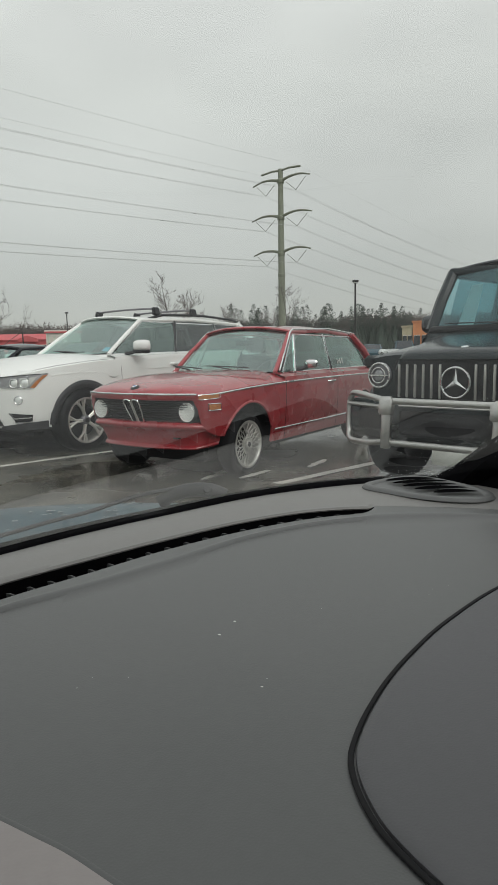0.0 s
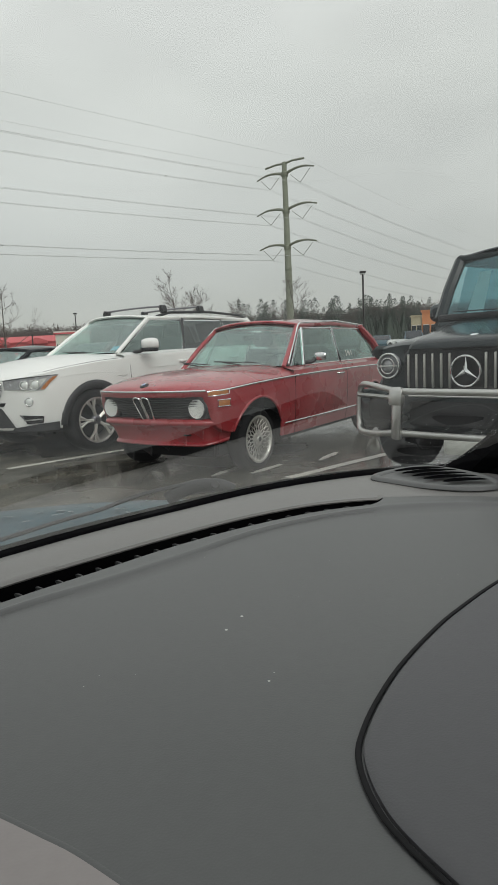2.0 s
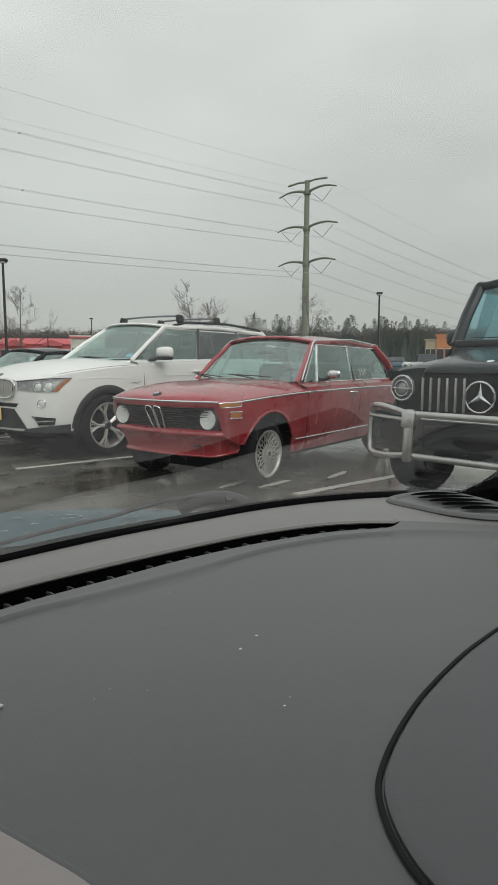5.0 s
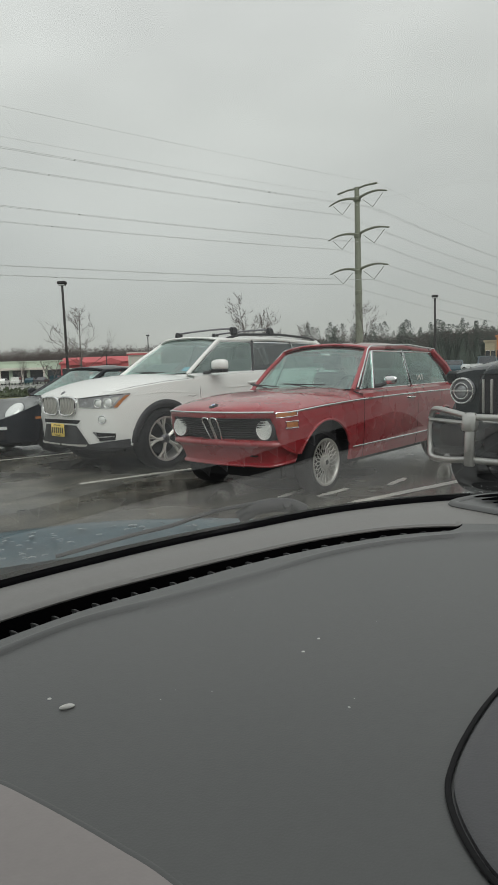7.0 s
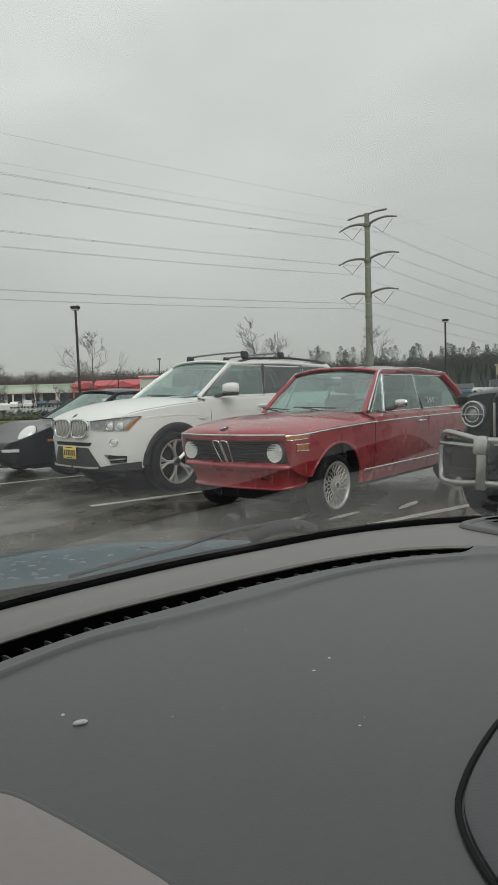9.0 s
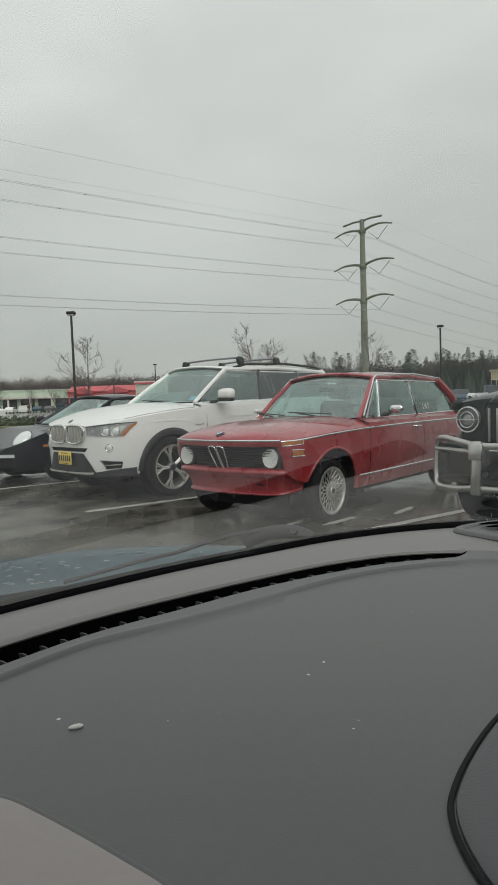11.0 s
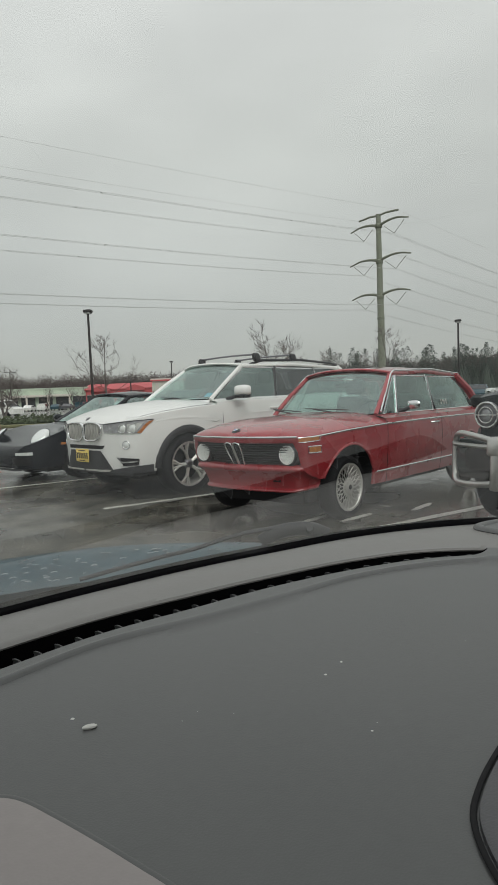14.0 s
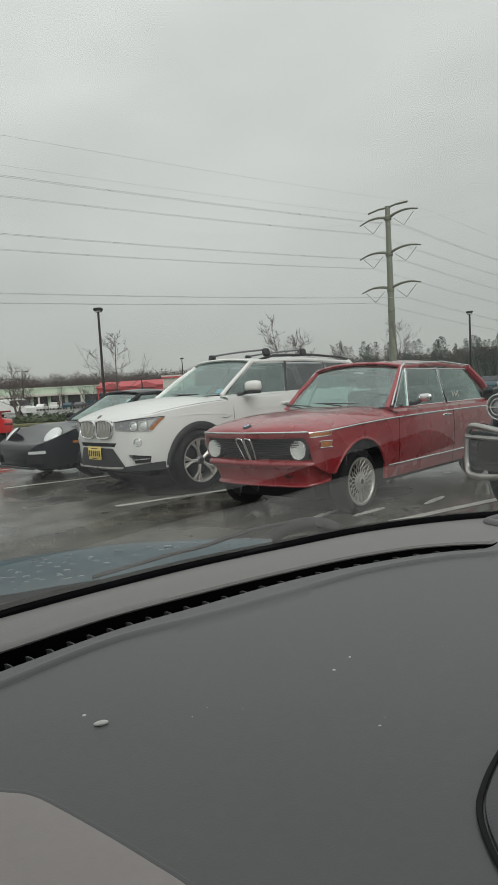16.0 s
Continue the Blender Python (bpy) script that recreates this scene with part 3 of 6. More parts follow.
def greenhouse(parent, paint, q, glassm, roofm=None, side_glass=None, trim=None, post_r=0.028):
    """Roof, posts and panes. q: dict with side-view points (x, y, z) on the left:
    ws_b, ws_t (screen base/top corner), rr_t, rr_b (rear top/bottom), roof_c (crown height added), splits: fractions of the side panes."""
    wb, wt, rt, rb = (Vector(q[k]) for k in ("ws_b", "ws_t", "rr_t", "rr_b"))
    fl = lambda v: Vector((v.x, -v.y, v.z))
    # roof: loft along x with a crown
    n = 18
    rows = []
    wsb, crown, rise = q.get("ws_bow", 0.10), q.get("crown", 0.035), q.get("rise", 0.03)
    dome = lambda t, u: rise * math.sin(math.pi * min(1, max(0, 0.12 + 0.8 * t))) * (1 - abs(u) ** 2.2) + crown * (1 - abs(u) ** 2.6)
    for i in range(n + 1):
        t = i / n
        e = wt.lerp(rt, t)
        k = 1 - 2 * t
        bow = (wsb + 0.012) * k * abs(k) if k > 0 else wsb * 0.6 * k * abs(k)
        rows.append([(e.x + bow * (1 - u * u), e.y * u, e.z + 0.012 + dome(t, u) + q.get("arc", 0.0) * math.sin(math.pi * t)) for u in np.linspace(-1, 1, 21)])
    v, f = grid(rows)
    v2 = [(a, b, c - 0.03) for a, b, c in v]
    part("roof", join((v, f), (v2, [tuple(reversed(k)) for k in f])), roofm or paint, parent)
    for s in (1, -1):
        S = (lambda p: p) if s > 0 else fl
        part("roof_rail", tube([S(wt), S(wt.lerp(rt, 0.5) + Vector((0, 0, q.get("arc", 0.0)))), S(rt)], post_r, 8), paint, parent)
        part("windscreen_post", tube([S(wb), S(wb.lerp(wt, 0.5) + Vector((q.get("post_bow", 0.0), 0.01, 0.012))), S(wt)], post_r, 8), paint, parent)
        part("rear_post", tube([S(rt), S(rt.lerp(rb, 0.5) + Vector((-q.get("rear_bow", 0.02), 0.01, 0.02))), S(rb)], q.get("rear_r", post_r * 1.6), 8), paint, parent)
    # screen, bowed forward in the middle
    def screen(b, t, bow, te):
        R = []
        for v_ in np.linspace(0, 1, 9):
            e = b.lerp(t, v_)
            R.append([(e.x + bow * (1 - u * u), e.y * u, e.z + dome(te, u) * v_) for u in np.linspace(-1, 1, 17)])
        return grid(R)
    g = part("windscreen", screen(wb, wt, wsb, 0), glassm, parent)
    g.visible_shadow = False
    g = part("rear_window", screen(rb, rt, -wsb * 0.6, 1), side_glass or glassm, parent)
    g.visible_shadow = False
    # screen surround
    P = [wb.lerp(wt, k) for k in np.linspace(0.02, 0.98, 6)]
    top = [(wt.x + q.get("ws_bow", 0.1) * (1 - u * u), wt.y * u, wt.z + dome(0, u) - 0.012) for u in np.linspace(0.95, -0.95, 11)]
    bot = [(wb.x + q.get("ws_bow", 0.1) * (1 - u * u), wb.y * u, wb.z + 0.004) for u in np.linspace(-0.95, 0.95, 11)]
    loop = [tuple(p) for p in P] + top + [tuple(fl(p)) for p in reversed(P)] + bot
    part("screen_seal", tube(loop, 0.008, 6, closed=True), M_seal_and_shade, parent)
    part("roof_header", tube([(wt.x + (wsb + 0.004) * (1 - u * u), wt.y * u, wt.z + dome(0, u) + 0.010) for u in np.linspace(-1, 1, 21)], 0.018, 8, 0.03), roofm or paint, parent)
    if "shell" in q:
        sl = q["shell"]
        for s in (1, -1):
            R = []
            for t in np.linspace(-0.005, 1, 26):
                b_ = wb.lerp(rb, t)
                zs = sl.at(b_.x)[1]
                ys = sl.side(b_.x, zs)
                R.append([(b_.x, s * (ys - 0.002), zs - 0.012), (b_.x, s * (ys - 0.010), zs + (b_.z - zs) * 0.5), (b_.x, s * (b_.y + 0.022), b_.z - 0.008), (b_.x, s * (b_.y + 0.004), b_.z + 0.004), (b_.x, s * (b_.y - 0.03), b_.z)])
            part("belt_panel", grid(R), paint, parent)
    if "shell" in q:
        R = []
        for u in np.linspace(-1, 1, 21):
            xb, yb = wb.x + wsb * (1 - u * u), wb.y * u
            xf, yf = xb + 0.07, yb * 1.06
            R.append([(xf, yf, sl.top(xf, yf) + 0.002), (xb + 0.035, (yb + yf) / 2, (sl.top(xf, yf) + wb.z) / 2 + 0.002), (xb + 0.004, yb, wb.z - 0.002), (xb - 0.03, yb, wb.z - 0.04)])
        part("scuttle_panel", grid(R), paint, parent)
    # side panes
    def edge(t):
        b = wb.lerp(rb, t)
        tp_ = wt.lerp(rt, t)
        return b, tp_
    for s in (1, -1):
        S = (lambda p: tuple(p)) if s > 0 else (lambda p: tuple(fl(p)))
        for (ub0, ub1, ut0, ut1) in q["panes"]:
            a, b = wb.lerp(rb, ub0), wb.lerp(rb, ub1)
            c, d = wt.lerp(rt, ut1) - Vector((0, 0, 0.02)), wt.lerp(rt, ut0) - Vector((0, 0, 0.02))
            out = Vector((0, 0.012, 0))
            v, f = patch(S(a + out), S(b + out), S(c + out), S(d + out), 6, 4, (0, 0.02 * s, 0))
            g = part("side_window", (v, f), (side_glass or glassm) if (ub0 > q.get("tint_from", 2)) else glassm, parent)
            g.visible_shadow = False
            o2 = Vector((0, 0.018, 0))
            if trim:
                part("window_trim", tube([S(a + o2), S(b + o2), S(c + o2), S(d + o2)], 0.009, 6, closed=True), trim, g)
        for (ub, ut, r) in q.get("posts", ()):
            a, c = wb.lerp(rb, ub), wt.lerp(rt, ut)
            part("door_post", tube([S(a), S(c)], r, 6), q.get("post_mat", M_plastic), parent)


def mirror(parent, x, y, z, s, capm, w=0.20, h=0.13, d=0.12):
    """Wing mirror on a foot; (x, y, z) is the head's centre."""
    rows = []
    for t, k in ((0, 0.72), (0.15, 0.93), (0.45, 1.0), (0.8, 0.82), (1.0, 0.35)):
        rows.append([(x - d / 2 + d * t, y + w / 2 * k * math.copysign(abs(math.cos(a)) ** 0.6, math.cos(a)), z + h / 2 * k * math.copysign(abs(math.sin(a)) ** 0.6, math.sin(a)))
                     for a in np.linspace(0, 2 * math.pi, 20, endpoint=False)])
    v, f = grid(rows, wrap=True)
    n = len(v)
    f += [tuple(range(19, -1, -1)), tuple(range(n - 20, n))]
    hd = part("wing_mirror", (v, f), capm, parent)
    part("mirror_glass", patch((x - d / 2 - .004, y - w * .33, z - h * .32), (x - d / 2 - .004, y + w * .33, z - h * .32), (x - d / 2 - .004, y + w * .33, z + h * .32), (x - d / 2 - .004, y - w * .33, z + h * .32)), M_chrome, hd)
    part("mirror_foot", tube([(x, y - s * w * 0.3, z - h * 0.35), (x + 0.02, y - s * w * 0.62, z - h * 0.62), (x + 0.05, y - s * w * 0.95, z - h * 0.66)], 0.022, 8, 0.03), M_plastic, hd)


def wipers(parent, pts, m=M_plastic):
    for a, b, c in pts:
        part("wiper", join(tube([a, b], 0.007, 6), tube([c[0], c[1]], 0.006, 6, 0.009)), m, parent)


# ---- red classic two-door car with a sloping tail
def red_car():
    c = thing("classic_car", pose(-0.613, 6.249, 0, 0, 0, -122.8), "red classic two-door car with chrome trim and lattice wheels", "car", "parked cars")
    sh = Shell([(-3.40, 0.42, 0.72, 0.74, 0.60), (-3.34, 0.34, 0.78, 0.82, 0.70), (-3.15, 0.28, 0.82, 0.88, 0.755), (-2.5, 0.26, 0.845, 0.90, 0.785),
                (-1.4, 0.26, 0.85, 0.925, 0.795), (-0.6, 0.26, 0.845, 0.955, 0.79), (0.0, 0.27, 0.83, 0.943, 0.78), (0.40, 0.40, 0.808, 0.912, 0.750),
                (0.54, 0.45, 0.797, 0.889, 0.715), (0.61, 0.52, 0.793, 0.874, 0.680), (0.66, 0.735, 0.790, 0.862, 0.630), (0.70, 0.738, 0.788, 0.852, 0.533),
                (0.74, 0.74, 0.786, 0.839, 0.412), (0.77, 0.742, 0.785, 0.826, 0.292), (0.79, 0.744, 0.784, 0.812, 0.168), (0.80, 0.746, 0.783, 0.800, 0.06)],
               [(0.045, 0.31, 0.375), (-2.57, 0.30, 0.335)], 0.045, 4.2, 0.72)
    nose = lambda y: 0.80 - 0.14 * (y / 0.63) ** 2
    part("body", sh.mesh((-3.1, -0.62, 0.10)), M_red, c)
    interior(c, -0.60, -3.0, 0.66, 0.90, 0.42)
    part("underbody", box(-3.2, 0.45, -0.52, 0.52, 0.17, 0.50), M_dark, c)
    for xa in (0.045, -2.57):
        for s in (1, -1):
            part("wheel_well", box(xa - 0.39, xa + 0.39, min(s * 0.50, s * 0.56), max(s * 0.50, s * 0.56), 0.2, 0.70), M_dark, c)
            lip = sh.arch_lip(xa, 0.31 if xa > -1 else 0.30, 0.375 if xa > -1 else 0.335, 0.012, 0.002)
            part("arch_lip", lip if s > 0 else flip_y(lip), M_red, c)
            wheel(c, xa + (0.02 if xa > -1 else 0), s * 0.665, 0.292, 0.18, 0.215, "lattice", s)
    # front: black grille leaning back under the nose, slats, twin kidney, lamps
    face = lambda y, z, off=0.0: (nose(y) - 0.03 - 0.5 * (0.735 - z) + off, y, z)
    part("grille_panel", grid([[face(y, z, -0.012) for y in np.linspace(-0.635, 0.635, 31)] for z in (0.50, 0.60, 0.70, 0.76)]), M_plastic, c, "black grille panel")
    for k in range(9):
        z = 0.545 + k * 0.0215
        part("grille_slat", tube([face(y, z, -0.004) for y in np.linspace(-0.60, 0.60, 25)], 0.0045, 5, 0.010), M_plastic, c, smooth=False)
    part("nose_band", grid([[(nose(y) - dx, y, z) for y in np.linspace(-0.64, 0.64, 31)] for z, dx in ((0.792, 0.002), (0.775, 0.001), (0.750, 0.008), (0.738, 0.014), (0.733, 0.03), (0.735, 0.06))]), M_red, c, "red band under the hood edge")
    for s in (1, -1):
        lx, lz = 0.648, 0.634
        part("lamp_bezel", moved(lathe([(0.108, -0.05), (0.106, 0.0), (0.095, 0.010), (0.086, 0.002)], 36, "x"), pose(lx, s * 0.512, lz)), M_plastic, c)
        h = part("headlight", moved(lathe([(0.0, -0.004), (0.03, 0.0), (0.06, 0.006), (0.082, 0.016)], 32, "x"), pose(lx, s * 0.512, lz)), M_milk, c, "clear round glass headlight")
        part("lamp_lens", moved(lathe([(0.0, 0.034), (0.03, 0.031), (0.055, 0.024), (0.074, 0.012), (0.082, 0.0)], 32, "x"), pose(lx + 0.008, s * 0.512, lz)), M_lampglass, h).visible_shadow = False
        part("lamp_rim", torus(lx + 0.010, s * 0.512, lz, 0.084, 0.0045), M_chrome, h)
        kp = smooth_path([(0.802 + (z - 0.735) * 0.48, s * y, z) for y, z in ((0.008, 0.545), (0.008, 0.64), (0.010, 0.715), (0.026, 0.738), (0.062, 0.740), (0.086, 0.722), (0.086, 0.66), (0.070, 0.565), (0.052, 0.528), (0.024, 0.526))], 4, True)
        part("kidney_frame", tube(kp, 0.0075, 8, closed=True), M_chrome, c, "chrome kidney grille surround")
        part("kidney_back", (kp + [(0.74, s * 0.045, 0.64)], [(k, (k + 1) % len(kp), len(kp)) for k in range(len(kp))]), M_dark, c)
        part("kidney_slats", join(*[tube([(0.798 + (z - 0.735) * 0.48, s * y, z) for z in (0.56, 0.64, 0.72)], 0.0025, 5) for y in (0.026, 0.040, 0.054, 0.068)]), M_plastic, c, smooth=False)
        ind = grid([[(0.655 - 0.165 * u, s * (sh.side(0.655 - 0.165 * u, 0.76) + 0.008), 0.746 + 0.008 * u + 0.036 * v * (1 - 0.15 * u)) for u in np.linspace(0, 1, 9)] for v in (0, 0.5, 1)])
        i = part("corner_lamp", ind, M_amber, c, "amber corner indicator")
        part("lamp_trim", tube([(0.65 - 0.165 * u, s * (sh.side(0.65 - 0.165 * u, 0.74) + 0.010), 0.741 + 0.010 * u) for u in np.linspace(0, 1, 8)]
                               + [(0.477, s * (sh.side(0.477, 0.78) + 0.010), 0.787)], 0.0035, 6), M_chrome, i)
        m = part("side_marker", grid([[(0.590 - 0.105 * u, s * (sh.side(0.590 - 0.105 * u, 0.67) + 0.015), 0.655 + 0.045 * v) for u in np.linspace(0, 1, 4)] for v in (0, 0.5, 1)]), M_amber, c, "amber side marker lamp")
        part("marker_frame", tube([(0.597 - 0.119 * u, s * (sh.side(0.597 - 0.119 * u, 0.67) + 0.014), 0.650 + 0.055 * v) for u, v in ((0, 0), (1, 0), (1, 1), (0, 1))], 0.005, 6, closed=True), M_chrome, m)
        # waist trim from lamp to tail, sill trim
        wt_ = [(x, s * (sh.side(x, sh.at(x)[1] - 0.01) + 0.006), sh.at(x)[1] - 0.012) for x in np.linspace(0.66, -3.30, 40)]
        part("waist_trim", tube(wt_, 0.009, 6), M_chrome, c, "bright chrome waist strip")
        part("sill_trim", tube([(x, s * (sh.side(x, 0.385) + 0.005), 0.385) for x in np.linspace(-0.38, -2.12, 16)], 0.008, 6), M_chrome, c, "bright chrome sill strip")
        part("door_gap", tube([(-0.60 + 0.02 * math.sin(3 * t), s * (sh.side(-0.6, 0.26 + 0.57 * t) - 0.001), 0.26 + 0.59 * t) for t in np.linspace(0, 1, 12)], 0.004, 5), M_seal_and_shade, c)
        part("door_gap", tube([(-1.78, s * (sh.side(-1.78, 0.26 + 0.57 * t) - 0.001), 0.26 + 0.59 * t) for t in np.linspace(0, 1, 12)], 0.004, 5), M_seal_and_shade, c)
        hd = part("door_handle", tube([(-1.52, s * 0.79, 0.793), (-1.54, s * 0.815, 0.795), (-1.66, s * 0.815, 0.795), (-1.68, s * 0.79, 0.793)], 0.010, 8), M_chrome, c, "chrome door handle")
        part("handle_plate", tube([(-1.51, s * 0.788, 0.787), (-1.70, s * 0.788, 0.787)], 0.014, 6, 0.004), M_chrome, hd)
    part("hood_trim", tube([(nose(y) + 0.004, y, 0.789 + 0.002 * (1 - (y / 0.63) ** 2)) for y in np.linspace(-0.63, 0.63, 32)], 0.009, 6), M_chrome, c, "bright chrome strip over the grille")
    bd = part("hood_badge", moved(disc(0, 0, 0, 0.041, 0.008, 28, "z"), pose(0.735, 0, 0.8455, 0, 24, 0)), M_plastic, c, "round black hood badge with blue and white quarters")
    part("badge_blue", moved(join(patch((0, 0, 0), (0.022, 0, 0), (0.016, 0.016, 0), (0, 0.022, 0)), patch((0, 0, 0), (-0.022, 0, 0), (-0.016, -0.016, 0), (0, -0.022, 0))), pose(0.7392, 0, 0.8549, 0, 24, 0)), M_badge, bd, smooth=False)
    part("badge_white", moved(join(patch((0, 0, 0), (0, 0.022, 0), (-0.016, 0.016, 0), (-0.022, 0, 0)), patch((0, 0, 0), (0, -0.022, 0), (0.016, -0.016, 0), (0.022, 0, 0))), pose(0.7392, 0, 0.8549, 0, 24, 0)), M_white, bd, smooth=False)
    # rounded bumper roll over a plain recessed apron with a chin lip
    rows = []
    for z, dx, k in ((0.545, -0.06, 0.97), (0.540, -0.02, 0.985), (0.524, 0.004, 1.0), (0.510, 0.010, 1.01), (0.494, 0.006, 1.01), (0.484, -0.006, 1.005), (0.474, -0.030, 0.985), (0.45, -0.048, 0.965), (0.40, -0.066, 0.94), (0.35, -0.082, 0.92),
                     (0.332, -0.080, 0.915), (0.318, -0.062, 0.92), (0.308, -0.056, 0.92), (0.298, -0.062, 0.915), (0.292, -0.09, 0.90)):
        row = []
        for u in np.linspace(-1, 1, 61):
            y = 0.70 * k * u
            e = max(0, abs(u) - 0.78) / 0.22
            x = 0.735 + dx - 0.10 * u * u - 0.19 * e ** 2.2
            row.append((x, y, z + (0.545 - z) * 0.12 * e ** 2))
        rows.append(row)
    part("front_apron", grid(rows), M_red, c, "red front apron with a chin spoiler")
    part("tow_eye", tube([(0.62, 0.36, 0.40), (0.665, 0.36, 0.40), (0.665, 0.41, 0.40), (0.62, 0.41, 0.40)], 0.007, 6), M_dark, c)
    # cabin
    greenhouse(c, M_red, dict(ws_b=(-0.60, 0.650, 0.918), ws_t=(-1.10, 0.535, 1.33), rr_t=(-2.74, 0.52, 1.305), rr_b=(-3.12, 0.655, 0.915),
                              shell=sh, rise=0.02, crown=0.042, arc=0.035, ws_bow=0.09, panes=[(0.045, 0.155, 0.015, 0.035), (0.165, 0.485, 0.05, 0.475), (0.505, 0.90, 0.50, 0.955)],
                              posts=[(0.16, 0.042, 0.011), (0.495, 0.488, 0.013)], post_mat=M_chrome, rear_r=0.05), M_glass, trim=M_chrome, post_r=0.024)
    for s in (1, -1):
        part("drip_rail", tube([(-0.64, s * 0.685, 0.945), (-1.08, s * 0.560, 1.328), (-1.14, s * 0.560, 1.362), (-2.0, s * 0.560, 1.382), (-2.80, s * 0.542, 1.330)], 0.009, 6), M_chrome, c, "chrome drip rail")
        part("tail_panel", patch((-2.95, s * 0.66, 0.86), (-3.36, s * 0.66, 0.80), (-3.25, s * 0.62, 0.90), (-3.05, s * 0.63, 1.03)), M_red, c)
    mirror(c, -0.98, 0.86, 1.0, 1, M_chrome, 0.15, 0.085, 0.05)
    wipers(c, [((-0.50, -0.35, 0.955), (-0.54, -0.58, 0.985), ((-0.51, -0.20, 0.965), (-0.56, -0.62, 0.995))),
               ((-0.48, 0.20, 0.958), (-0.525, -0.05, 0.988), ((-0.53, 0.38, 0.975), (-0.51, -0.14, 0.995)))])
    part("rear_view_mirror", box(-1.06, -1.03, -0.11, 0.11, 1.20, 1.25, 0.012), M_dark, c)
    part("rear_bumper", tube([(-3.30, -0.76, 0.5), (-3.45, -0.6, 0.5), (-3.47, 0, 0.5), (-3.45, 0.6, 0.5), (-3.30, 0.76, 0.5)], 0.05, 8, 0.02), M_chrome, c)
    # white handwriting on the quarter glass cannot be read: plain bars
    for k, a in enumerate((20, -35, 25, -30, 15)):
        part("window_mark", moved(box(-0.004, 0.004, -0.001, 0.001, -0.032, 0.032), pose(-2.02 - 0.035 * k, 0.672, 1.0, 0, a, 0)), M_paper, c, "white bar of illegible writing on the glass")
    return c


